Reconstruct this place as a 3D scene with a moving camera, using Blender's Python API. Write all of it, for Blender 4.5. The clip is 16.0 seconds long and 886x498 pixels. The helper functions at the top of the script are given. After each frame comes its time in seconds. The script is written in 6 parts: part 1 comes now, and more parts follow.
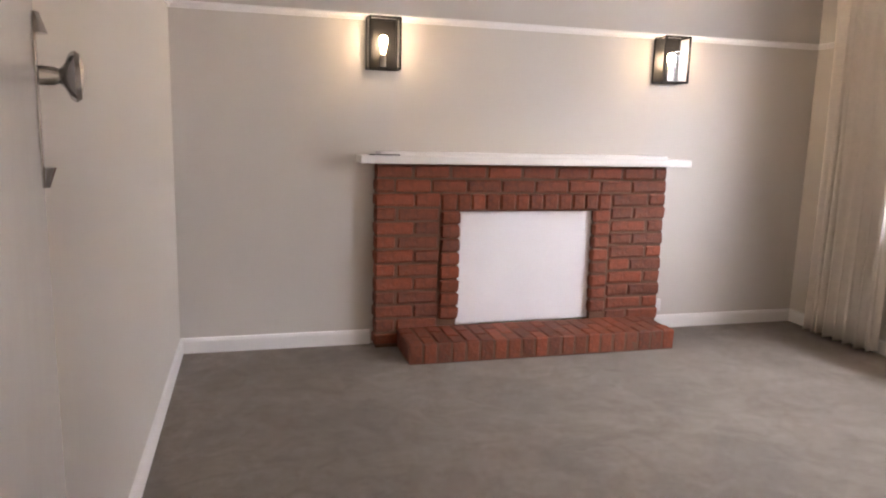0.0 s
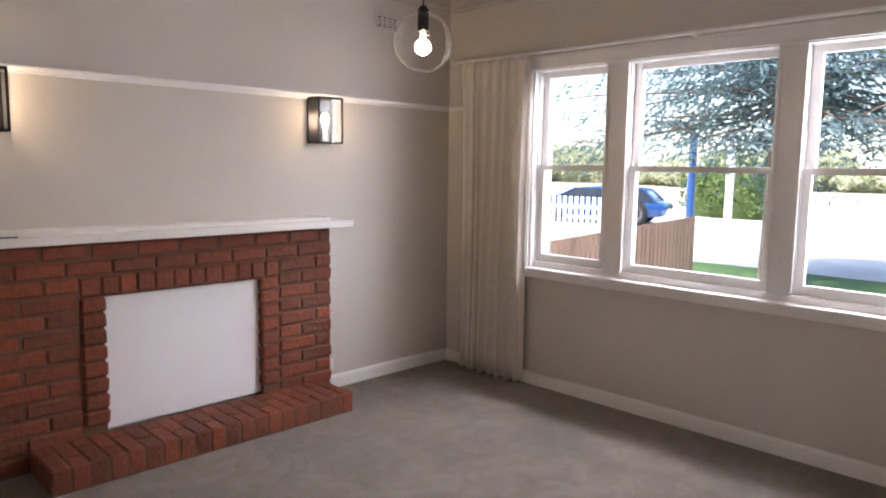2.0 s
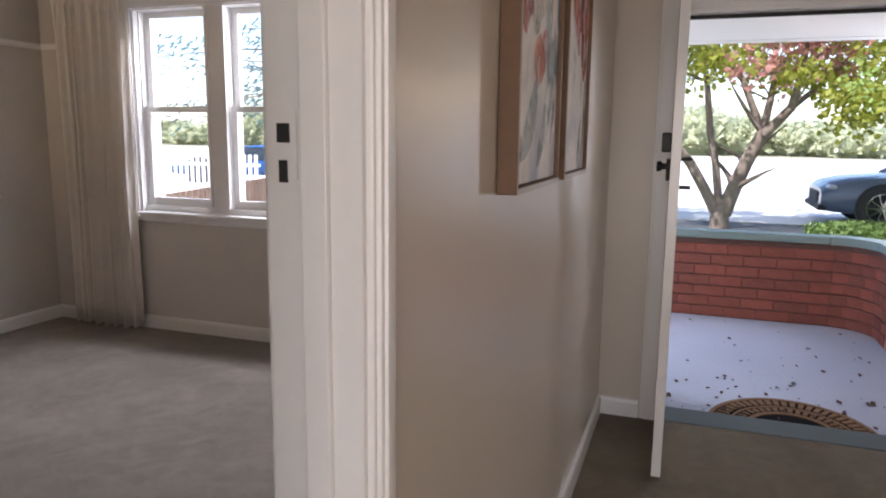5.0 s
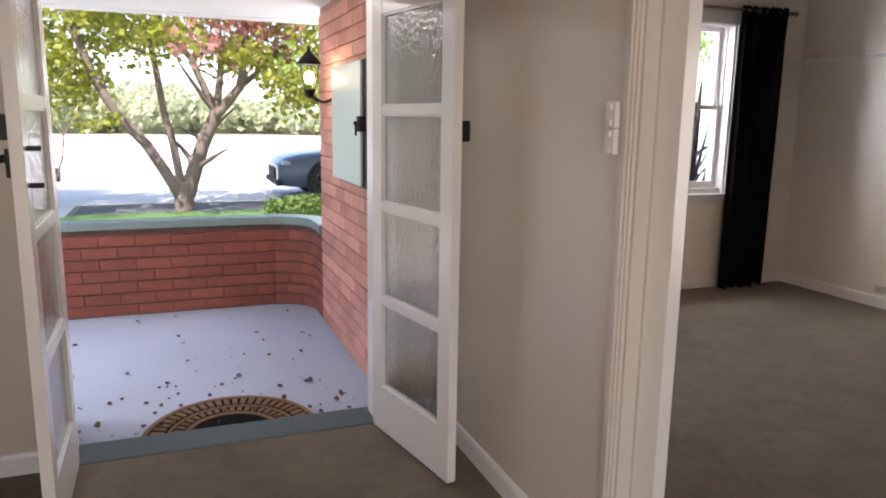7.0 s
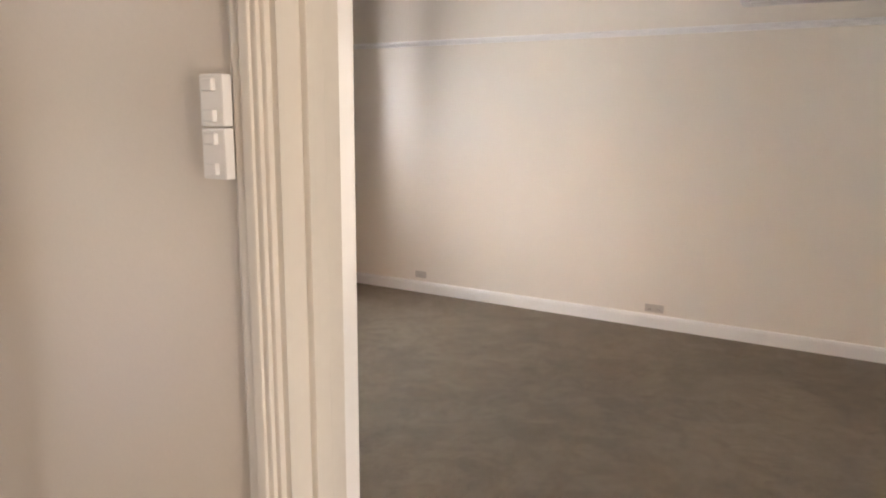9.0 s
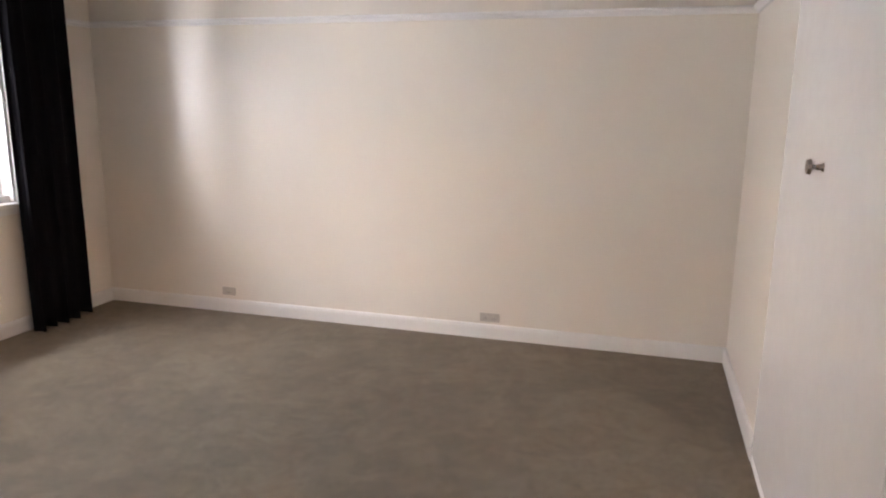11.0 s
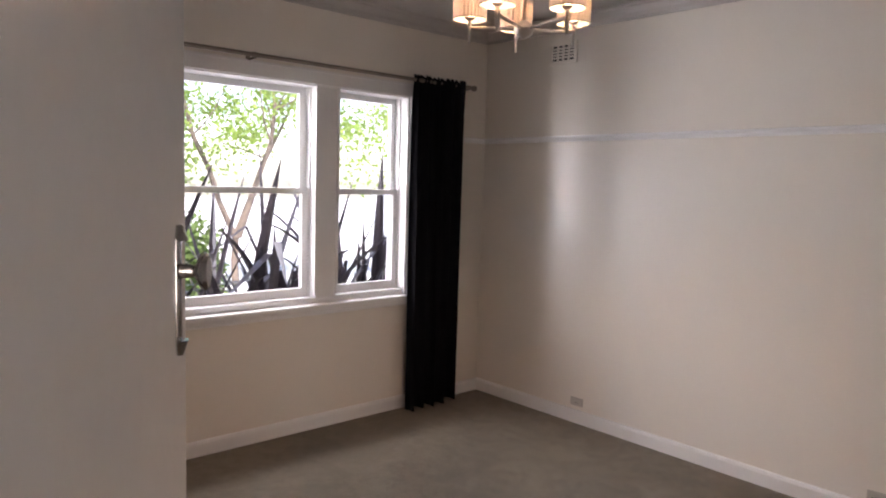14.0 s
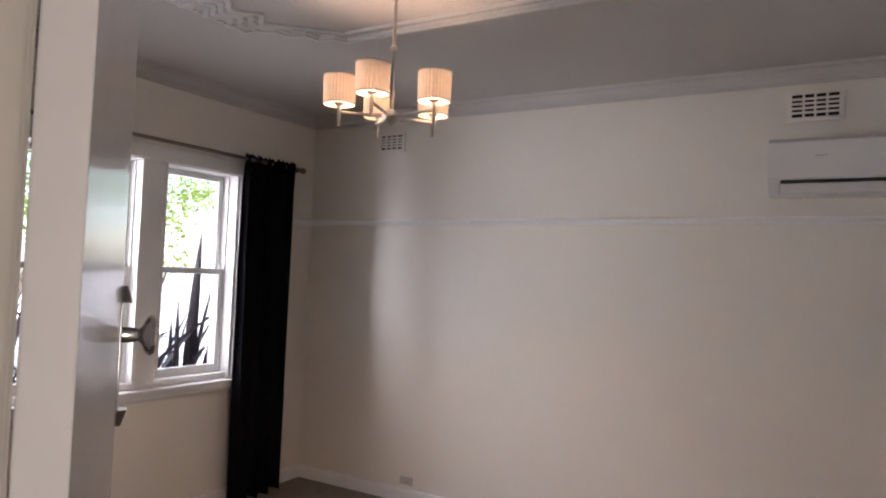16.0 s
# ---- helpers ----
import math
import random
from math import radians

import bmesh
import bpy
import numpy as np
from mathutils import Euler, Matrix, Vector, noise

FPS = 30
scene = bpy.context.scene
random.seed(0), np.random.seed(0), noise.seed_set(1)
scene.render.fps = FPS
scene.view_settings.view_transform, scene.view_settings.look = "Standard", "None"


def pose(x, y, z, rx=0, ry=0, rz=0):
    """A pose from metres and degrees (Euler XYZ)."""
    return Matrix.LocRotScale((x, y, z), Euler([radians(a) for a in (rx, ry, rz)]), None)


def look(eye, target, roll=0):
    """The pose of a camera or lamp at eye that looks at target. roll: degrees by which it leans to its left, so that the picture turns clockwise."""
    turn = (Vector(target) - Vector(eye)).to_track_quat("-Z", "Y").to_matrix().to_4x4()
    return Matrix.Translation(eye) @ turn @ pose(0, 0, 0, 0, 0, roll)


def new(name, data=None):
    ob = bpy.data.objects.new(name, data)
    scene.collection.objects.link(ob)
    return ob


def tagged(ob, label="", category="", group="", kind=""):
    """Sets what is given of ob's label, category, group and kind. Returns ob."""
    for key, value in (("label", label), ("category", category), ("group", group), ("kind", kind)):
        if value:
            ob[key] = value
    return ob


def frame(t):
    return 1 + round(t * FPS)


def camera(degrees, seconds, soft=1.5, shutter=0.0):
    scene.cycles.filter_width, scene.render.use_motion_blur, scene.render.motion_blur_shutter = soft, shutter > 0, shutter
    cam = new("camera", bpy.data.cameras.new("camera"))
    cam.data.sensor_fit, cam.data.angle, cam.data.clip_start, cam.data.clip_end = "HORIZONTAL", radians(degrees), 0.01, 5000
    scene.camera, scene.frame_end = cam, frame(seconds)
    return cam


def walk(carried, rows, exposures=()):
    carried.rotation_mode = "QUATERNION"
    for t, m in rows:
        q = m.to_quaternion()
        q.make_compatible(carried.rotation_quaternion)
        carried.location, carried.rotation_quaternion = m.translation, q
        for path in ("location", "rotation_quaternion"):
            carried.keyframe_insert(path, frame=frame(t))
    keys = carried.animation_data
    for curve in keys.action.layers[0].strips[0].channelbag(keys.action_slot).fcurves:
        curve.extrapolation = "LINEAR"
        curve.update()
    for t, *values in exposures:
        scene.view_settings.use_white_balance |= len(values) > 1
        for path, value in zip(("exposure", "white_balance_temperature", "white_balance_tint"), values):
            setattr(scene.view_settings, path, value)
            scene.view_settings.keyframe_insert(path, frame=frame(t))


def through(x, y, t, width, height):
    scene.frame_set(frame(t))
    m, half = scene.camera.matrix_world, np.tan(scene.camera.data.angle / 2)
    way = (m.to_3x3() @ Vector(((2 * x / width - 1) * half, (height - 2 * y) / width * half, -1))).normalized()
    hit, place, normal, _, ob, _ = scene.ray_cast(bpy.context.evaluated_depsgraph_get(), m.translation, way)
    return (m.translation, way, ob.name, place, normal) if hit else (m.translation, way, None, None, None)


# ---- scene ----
cam = camera(64.5, 16.0, soft=2.0)
PATH = [
    (0, (0.539, 0.669, 1.338), (1.063, 2.57, 1.003), 1.5),
    (0.5, (0.476, 0.837, 1.446), (1.246, 2.642, 1.064), 1.6),
    (1, (0.471, 0.943, 1.465), (1.461, 2.642, 1.1), 1.3),
    (1.5, (0.5, 0.986, 1.519), (1.674, 2.57, 1.179), 1.2),
    (2, (0.499, 1.009, 1.545), (1.897, 2.42, 1.308), 0.8),
    (2.5, (0.51, 0.994, 1.523), (2.114, 2.174, 1.33), 0.7),
    (3, (0.482, 0.992, 1.506), (2.194, 2.009, 1.316), 0.8),
    (3.2, (0.498, 0.951, 1.488), (2.232, 1.93, 1.302), 0.8),
    (5.3, (0.474, 0.366, 1.397), (2.365, 0.92, 1.053), 0.7),
    (5.5, (0.478, 0.302, 1.402), (2.391, 0.768, 1.053), 0.7),
    (6, (0.544, 0.198, 1.42), (2.506, 0.327, 1.057), 0.9),
    (6.5, (0.729, 0.129, 1.421), (2.675, -0.153, 1.053), 0.9),
    (7, (0.955, 0.094, 1.418), (2.792, -0.61, 1.053), 0.9),
    (7.5, (1.182, 0.018, 1.423), (2.865, -0.994, 1.049), 0.6),
    (8, (1.427, -0.09, 1.433), (2.938, -1.346, 1.061), 0.6),
    (8.5, (1.67, -0.186, 1.428), (2.957, -1.672, 1.06), 0.2),
    (9, (1.835, -0.329, 1.418), (2.813, -2.033, 1.044), 0.5),
    (9.5, (1.985, -0.511, 1.406), (2.624, -2.368, 1.029), 0.3),
    (9.7, (2.044, -0.573, 1.407), (2.562, -2.467, 1.028), 0.6),
    (11.8, (1.978, -0.982, 1.473), (2.601, -2.834, 1.044), 1.0),
    (12, (1.975, -0.975, 1.467), (2.713, -2.792, 1.041), 1.4),
    (12.5, (1.918, -1.068, 1.502), (2.929, -2.752, 1.061), 1.3),
    (13, (1.934, -1.092, 1.613), (3.113, -2.65, 1.136), 1.5),
    (13.5, (1.905, -1.142, 1.639), (3.251, -2.577, 1.232), 1.6),
    (14, (1.871, -1.184, 1.632), (3.359, -2.522, 1.442), 1.7),
    (14.5, (1.882, -1.161, 1.59), (3.408, -2.468, 1.606), 1.9),
    (15, (1.888, -1.14, 1.608), (3.283, -2.585, 1.67), 2.1),
    (15.5, (1.952, -1.066, 1.605), (3.183, -2.655, 1.676), 2.3),
    (16, (2.032, -0.921, 1.582), (3.072, -2.642, 1.66), 2.4),
]
walk(cam, [(r[0], look(*r[1:])) for r in PATH],
     exposures=[(0.0, 2.27, 6400, 18), (1.0, 1.95, 6450, 18), (2.5, 1.72, 6050, 17), (3.2, 1.75, 5850, 16), (5.3, 1.42, 6100, 16), (6.0, 1.6, 6300, 17), (7.0, 1.68, 6400, 17), (7.5, 1.72, 6450, 17),
                (8.5, 2.25, 6850, 16), (9.7, 2.55, 6650, 14), (12.0, 2.33, 6400, 17), (13.5, 2.0, 6400, 18), (14.5, 1.64, 6450, 20), (16.0, 1.66, 6250, 19)])

# ---- world and sun ----
world = bpy.data.worlds.new("sky")
scene.world = world
world.use_nodes = True
wn = world.node_tree.nodes
sky = wn.new("ShaderNodeTexSky")
sky.sky_type = "NISHITA"
sky.sun_disc = False
SUN_EL, SUN_AZ = radians(58), radians(300)
sky.sun_elevation, sky.sun_rotation = SUN_EL, SUN_AZ
world.node_tree.links.new(sky.outputs[0], wn["Background"].inputs[0])
wn["Background"].inputs[1].default_value = 0.15
sun_data = bpy.data.lights.new("sun", "SUN")
sun_data.energy, sun_data.angle, sun_data.color = 4.0, radians(0.5), (1.0, 0.95, 0.87)
sun = new("sun", sun_data)
sun_dir = Vector((math.sin(SUN_AZ) * math.cos(SUN_EL), math.cos(SUN_AZ) * math.cos(SUN_EL), math.sin(SUN_EL)))
sun.matrix_world = look(sun_dir * 40, (0, 0, 0))


def point_lamp(name, at, watts, radius=0.03, color=(1.0, 0.80, 0.60)):
    d = bpy.data.lights.new(name, "POINT")
    d.energy, d.shadow_soft_size, d.color = watts, radius, color
    ob = new(name, d)
    ob.location = at
    return ob


def fill_lamp(name, eye, target, wide, high, watts, color=(0.98, 0.98, 1.0)):
    """Added unseen area lamp; stands in for open-sky light falling through an opening."""
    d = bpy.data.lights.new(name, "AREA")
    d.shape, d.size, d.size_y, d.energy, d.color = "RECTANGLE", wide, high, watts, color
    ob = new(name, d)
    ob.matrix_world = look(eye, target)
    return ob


# Fill lamps hidden above and beside the openings brighten the rooms.
fill_lamp("sky_over_lounge_window", (5.35, 2.9, 2.72), (3.2, 2.9, 0.9), 2.4, 0.5, 40)
fill_lamp("sky_beside_lounge_window", (5.2, 1.5, 1.75), (2.2, 4.6, 1.0), 0.7, 1.4, 25)
fill_lamp("sky_over_bedroom_window", (6.75, -3.1, 2.75), (4.4, -3.1, 0.9), 2.4, 0.5, 26)
fill_lamp("sky_beside_bedroom_window", (7.55, -1.72, 1.35), (2.4, -4.0, 1.30), 0.75, 1.4, 27)
fill_lamp("sky_at_front_door", (4.5, -0.1, 2.12), (2.6, -0.1, 0.6), 1.2, 0.25, 4.5, (1.0, 0.94, 0.88))
# Both hall fills shine through openings made up to let them in.
fill_lamp("sky_at_hall_opening", (-1.0, 0.99, 1.15), (1.6, -0.9, 1.15), 1.1, 1.7, 20, (1.0, 0.90, 0.80))
fill_lamp("sky_at_hall_end", (-2.28, -0.1, 1.15), (0.0, -0.1, 1.15), 1.2, 1.7, 8, (1.0, 0.88, 0.76))

# ---- materials ----
def material(name, color, rough=0.5, metal=0.0, grain=60.0, var=0.08, blotch=1.5, bump=0.0, bump_scale=None, spec=0.5,
             island=0.0, per_object=0.0, dark=None):
    """Principled surface: colour varied by fine grain and by broad blotches, with bump, and by piece."""
    m = bpy.data.materials.new(name)
    m.use_nodes = True
    n, l = m.node_tree.nodes, m.node_tree.links
    p = n["Principled BSDF"]
    p.inputs["Roughness"].default_value = rough
    p.inputs["Metallic"].default_value = metal
    p.inputs["Specular IOR Level"].default_value = spec
    tc = n.new("ShaderNodeTexCoord")
    mp = n.new("ShaderNodeMapping")
    l.new(tc.outputs["Object"], mp.inputs[0])
    fine, broad = n.new("ShaderNodeTexNoise"), n.new("ShaderNodeTexNoise")
    for t, s in ((fine, grain), (broad, blotch)):
        t.inputs["Scale"].default_value = s
        t.inputs["Detail"].default_value = 5
        l.new(mp.outputs[0], t.inputs["Vector"])
    add = n.new("ShaderNodeMath")
    add.operation = "ADD"
    l.new(fine.outputs["Fac"], add.inputs[0])
    l.new(broad.outputs["Fac"], add.inputs[1])
    total = add.outputs[0]
    extra = 0.0
    if per_object or island:
        src = n.new("ShaderNodeObjectInfo") if per_object else n.new("ShaderNodeNewGeometry")
        out = src.outputs["Random"] if per_object else src.outputs["Random Per Island"]
        k = n.new("ShaderNodeMath")
        k.operation = "MULTIPLY_ADD"
        k.inputs[1].default_value = (per_object or island)
        l.new(out, k.inputs[0])
        l.new(total, k.inputs[2])
        total, extra = k.outputs[0], (per_object or island)
    ramp = n.new("ShaderNodeMapRange")
    ramp.inputs[1].default_value, ramp.inputs[2].default_value = 0.55, 1.45 + extra
    ramp.inputs[3].default_value, ramp.inputs[4].default_value = 0.0, 1.0
    l.new(total, ramp.inputs[0])
    mix = n.new("ShaderNodeMix")
    mix.data_type = "RGBA"
    low = dark or tuple(c * (1 - var) for c in color)
    high = tuple(min(1, c * (1 + var)) for c in color)
    mix.inputs[6].default_value = (*low, 1)
    mix.inputs[7].default_value = (*high, 1)
    l.new(ramp.outputs[0], mix.inputs[0])
    l.new(mix.outputs[2], p.inputs["Base Color"])
    if bump:
        b = n.new("ShaderNodeBump")
        b.inputs["Strength"].default_value = bump
        b.inputs["Distance"].default_value = 0.01
        src = fine
        if bump_scale:
            src = n.new("ShaderNodeTexNoise")
            src.inputs["Scale"].default_value = bump_scale
            src.inputs["Detail"].default_value = 6
            l.new(mp.outputs[0], src.inputs["Vector"])
        l.new(src.outputs["Fac"], b.inputs["Height"])
        l.new(b.outputs[0], p.inputs["Normal"])
    return m


def glass_material(name, rough=0.0, color=(1, 1, 1), bump=0.0, scale=40.0):
    m = bpy.data.materials.new(name)
    m.use_nodes = True
    n, l = m.node_tree.nodes, m.node_tree.links
    p = n["Principled BSDF"]
    p.inputs["Base Color"].default_value = (*color, 1)
    p.inputs["Roughness"].default_value = rough
    p.inputs["Transmission Weight"].default_value = 1
    p.inputs["IOR"].default_value = 1.45 if bump else 1.22
    if bump:
        tc, v, b = n.new("ShaderNodeTexCoord"), n.new("ShaderNodeTexVoronoi"), n.new("ShaderNodeBump")
        v.feature = "SMOOTH_F1"
        v.inputs["Scale"].default_value = scale
        l.new(tc.outputs["Object"], v.inputs["Vector"])
        l.new(v.outputs["Distance"], b.inputs["Height"])
        b.inputs["Strength"].default_value = bump
        b.inputs["Distance"].default_value = 0.02
        l.new(b.outputs[0], p.inputs["Normal"])
    return m


def glow_material(name, color, strength):
    m = bpy.data.materials.new(name)
    m.use_nodes = True
    p = m.node_tree.nodes["Principled BSDF"]
    p.inputs["Base Color"].default_value = (*color, 1)
    p.inputs["Emission Color"].default_value = (*color, 1)
    p.inputs["Emission Strength"].default_value = strength
    return m


def thin_material(name, color, through=0.5, rough=0.8, var=0.15, island=0.3):
    """Cloth or leaf that lets some light through."""
    m = material(name, color, rough, var=var, island=island, grain=30)
    n, l = m.node_tree.nodes, m.node_tree.links
    p, out = n["Principled BSDF"], n["Material Output"]
    t, mix = n.new("ShaderNodeBsdfTranslucent"), n.new("ShaderNodeMixShader")
    l.new(p.inputs["Base Color"].links[0].from_socket, t.inputs[0])
    mix.inputs[0].default_value = through
    l.new(p.outputs[0], mix.inputs[1])
    l.new(t.outputs[0], mix.inputs[2])
    l.new(mix.outputs[0], out.inputs[0])
    return m


M_WALL = material("greige_wall_paint", (0.575, 0.54, 0.495), 0.5, var=0.03, grain=180, bump=0.05)
M_WALL_HALL = material("semi_gloss_greige_wall_paint", (0.61, 0.54, 0.46), 0.32, var=0.03, grain=180, bump=0.03, bump_scale=8, spec=0.6)
M_WALL_BED = material("warm_white_wall_paint", (0.775, 0.72, 0.645), 0.29, var=0.025, grain=150, bump=0.04, bump_scale=9)
# Greyed so that the ceiling's dim light is partly in the colour.
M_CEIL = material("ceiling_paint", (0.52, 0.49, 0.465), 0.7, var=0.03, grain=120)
M_PLASTER = material("white_plaster_moulding", (0.66, 0.64, 0.62), 0.55, var=0.04, grain=120)
M_TRIM = material("gloss_white_trim", (0.80, 0.785, 0.77), 0.3, var=0.03, grain=40, bump=0.03, bump_scale=25)
M_TRIM_CREAM = material("cream_trim_paint", (0.62, 0.575, 0.51), 0.35, var=0.04, grain=40, bump=0.04, bump_scale=25)
M_DOOR = material("gloss_white_door_paint", (0.78, 0.76, 0.74), 0.2, var=0.03, grain=20, bump=0.12, bump_scale=5)


def carpet_material(name, color):
    """Cut pile: fine tufts, and patches trodden or brushed to another lie, a little lighter or darker."""
    m = material(name, color, 0.95, var=0.16, grain=90, blotch=9, bump=1.0, bump_scale=300, spec=0.1)
    n, l = m.node_tree.nodes, m.node_tree.links
    p = n["Principled BSDF"]
    base = p.inputs["Base Color"].links[0].from_socket
    tc = n.new("ShaderNodeTexCoord")
    for scale, warp, lo, hi, k in ((1.7, 0.8, 0.40, 0.62, 0.09), (6.5, 1.2, 0.42, 0.60, 0.075), (30.0, 0.4, 0.35, 0.65, 0.06)):
        t, r, mx = n.new("ShaderNodeTexNoise"), n.new("ShaderNodeMapRange"), n.new("ShaderNodeMix")
        t.inputs["Scale"].default_value, t.inputs["Detail"].default_value, t.inputs["Distortion"].default_value = scale, 5, warp
        l.new(tc.outputs["Object"], t.inputs["Vector"])
        r.inputs[1].default_value, r.inputs[2].default_value = lo, hi
        r.inputs[3].default_value, r.inputs[4].default_value = 1 - k, 1 + k
        l.new(t.outputs["Fac"], r.inputs[0])
        mx.data_type, mx.blend_type = "RGBA", "MULTIPLY"
        mx.inputs[0].default_value = 1.0
        l.new(base, mx.inputs[6])
        l.new(r.outputs[0], mx.inputs[7])
        base = mx.outputs[2]
    l.new(base, p.inputs["Base Color"])
    p.inputs["Sheen Weight"].default_value = 0.2
    p.inputs["Sheen Roughness"].default_value = 0.5
    return m


M_CARPET = carpet_material("taupe_carpet", (0.235, 0.198, 0.164))
M_CARPET_WARM = carpet_material("brown_taupe_carpet", (0.205, 0.170, 0.122))
M_BRICK = material("red_clinker_brick", (0.225, 0.050, 0.017), 0.66, var=0.35, grain=38, blotch=14, bump=0.5, bump_scale=45, per_object=0.75,
                   dark=(0.065, 0.021, 0.011))
M_MORTAR = material("brown_mortar", (0.135, 0.066, 0.040), 0.9, var=0.25, grain=120, bump=0.5)
M_PBRICK = material("porch_red_brick", (0.225, 0.064, 0.040), 0.8, var=0.3, grain=40, blotch=11, bump=0.5, bump_scale=55, per_object=0.6,
                    dark=(0.115, 0.038, 0.030))
# Same brick as the low wall; stronger light is put into its colour.
M_PALE = material("pale_red_brick", (0.56, 0.29, 0.225), 0.8, var=0.3, grain=40, blotch=7, bump=0.4, bump_scale=70, per_object=0.9, dark=(0.29, 0.115, 0.09))
M_PMORTAR = material("porch_mortar", (0.12, 0.07, 0.058), 0.95, var=0.2, grain=90, bump=0.4)
# Mortar colour raised likewise, to match the lit bricks.
M_PALEMORTAR = material("pale_porch_mortar", (0.36, 0.21, 0.175), 0.95, var=0.2, grain=90, bump=0.4)
M_BLACK = material("black_metal", (0.018, 0.017, 0.016), 0.45, metal=0.6, var=0.2)
M_CHROME = material("aged_chrome", (0.50, 0.49, 0.48), 0.2, metal=1.0, var=0.06)
M_NICKEL = material("brushed_nickel", (0.50, 0.47, 0.44), 0.3, metal=1.0, var=0.06)
M_ROD = material("bronze_curtain_rod", (0.24, 0.20, 0.17), 0.35, metal=0.9, var=0.06)
M_CREAM = thin_material("cream_curtain_cloth", (0.88, 0.83, 0.76), 0.26, 0.9, 0.05, 0.0)
M_NAVY = material("black_curtain_cloth", (0.004, 0.0038, 0.006), 0.9, var=0.3, spec=0.15)
M_PLASTIC = material("white_plastic", (0.72, 0.70, 0.68), 0.4, var=0.02)
M_OUTLET = material("beige_plastic", (0.50, 0.46, 0.41), 0.45, var=0.04)
M_DARK = material("dark_slot", (0.02, 0.02, 0.02), 0.8)
M_BOARD = material("painted_fireboard", (0.82, 0.80, 0.81), 0.5, var=0.03, blotch=4)
M_GLASS = glass_material("clear_glass")
M_RIPPLE = glass_material("rippled_glass", 0.07, (0.74, 0.77, 0.78), 0.12, 60)
M_BULB = glow_material("warm_bulb", (1.0, 0.70, 0.36), 12)
M_OAK = material("walnut_frame", (0.15, 0.080, 0.038), 0.5, var=0.2, grain=30)
M_PORCH = material("blue_grey_porch_concrete", (0.33, 0.365, 0.44), 0.75, var=0.10, grain=50, blotch=1.2, bump=0.15)
M_STEP = material("green_grey_painted_step", (0.065, 0.09, 0.09), 0.6, var=0.12)
M_CAP = material("green_grey_cap_paint", (0.17, 0.24, 0.235), 0.6, var=0.12)
M_METER = material("pale_green_metal", (0.50, 0.60, 0.56), 0.5, var=0.05)
M_GROUND = material("dry_ground", (0.22, 0.20, 0.14), 0.95, var=0.3, grain=3, blotch=0.2, bump=0.3)
M_GRASS = material("lawn", (0.07, 0.14, 0.03), 0.9, var=0.4, grain=25, blotch=0.6, bump=0.5)
M_CONCRETE = material("pale_concrete", (0.55, 0.53, 0.50), 0.85, var=0.1, grain=8, blotch=0.3, bump=0.1)
M_ROAD = material("asphalt", (0.07, 0.07, 0.07), 0.85, var=0.2, grain=20, bump=0.2)
M_BARK = material("grey_brown_bark", (0.17, 0.13, 0.105), 0.9, var=0.35, grain=18, bump=0.6)
M_LEAF = thin_material("maple_leaf", (0.29, 0.30, 0.045), 0.6, 0.6, 0.5, 0.8)
M_LEAF_RED = thin_material("red_maple_leaf", (0.50, 0.24, 0.20), 0.5, 0.6, 0.4, 0.8)
M_SPRUCE = thin_material("blue_spruce_needles", (0.15, 0.22, 0.225), 0.3, 0.7, 0.5, 0.8)
M_HEDGE = thin_material("hedge_leaf", (0.10, 0.155, 0.035), 0.3, 0.7, 0.4, 0.8)
M_GARDEN = thin_material("garden_leaf", (0.30, 0.40, 0.10), 0.6, 0.6, 0.4, 0.8)
# Far leaves are bleached in colour for the glare of bright distance.
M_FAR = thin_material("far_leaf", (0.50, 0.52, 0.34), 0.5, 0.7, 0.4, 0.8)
M_FLAX = material("bronze_flax_leaf", (0.050, 0.038, 0.045), 0.38, var=0.4, grain=12, island=0.8)
M_PALING = material("weathered_paling", (0.30, 0.20, 0.14), 0.85, var=0.25, grain=25, bump=0.4, per_object=0.6)
M_WHITE_PAINT = material("white_outdoor_paint", (0.75, 0.75, 0.75), 0.6, var=0.05)
M_CAR_GREY = material("slate_car_paint", (0.085, 0.11, 0.155), 0.25, metal=0.0, var=0.03)
M_CAR_BLUE = material("dark_blue_car_paint", (0.02, 0.07, 0.20), 0.12, metal=0.0, var=0.03)
M_TYRE = material("tyre_rubber", (0.02, 0.02, 0.02), 0.85)
M_CARGLASS = material("tinted_car_glass", (0.02, 0.025, 0.03), 0.08)
M_MATDARK = material("dark_mat_rubber", (0.009, 0.008, 0.008), 0.95, var=0.3, spec=0.1)
M_MATBROWN = material("brown_mat_coir", (0.17, 0.098, 0.045), 0.95, var=0.3, grain=200)
M_DEADLEAF = material("dry_leaf", (0.075, 0.038, 0.022), 0.9, var=0.5, island=0.9)
M_ROOF = material("terracotta_roof", (0.22, 0.09, 0.06), 0.8, var=0.2)


# ---- mesh helpers ----
def box(bm, x0, x1, y0, y1, z0, z1, bev=0.0):
    r = bmesh.ops.create_cube(bm, size=1)
    bmesh.ops.transform(bm, matrix=Matrix.Translation(((x0 + x1) / 2, (y0 + y1) / 2, (z0 + z1) / 2))
                        @ Matrix.Diagonal((abs(x1 - x0), abs(y1 - y0), abs(z1 - z0), 1)), verts=r["verts"])
    if bev:
        es = {e for v in r["verts"] for e in v.link_edges}
        bmesh.ops.bevel(bm, geom=list(es), offset=bev, segments=2, affect="EDGES", profile=0.6)
    return bm


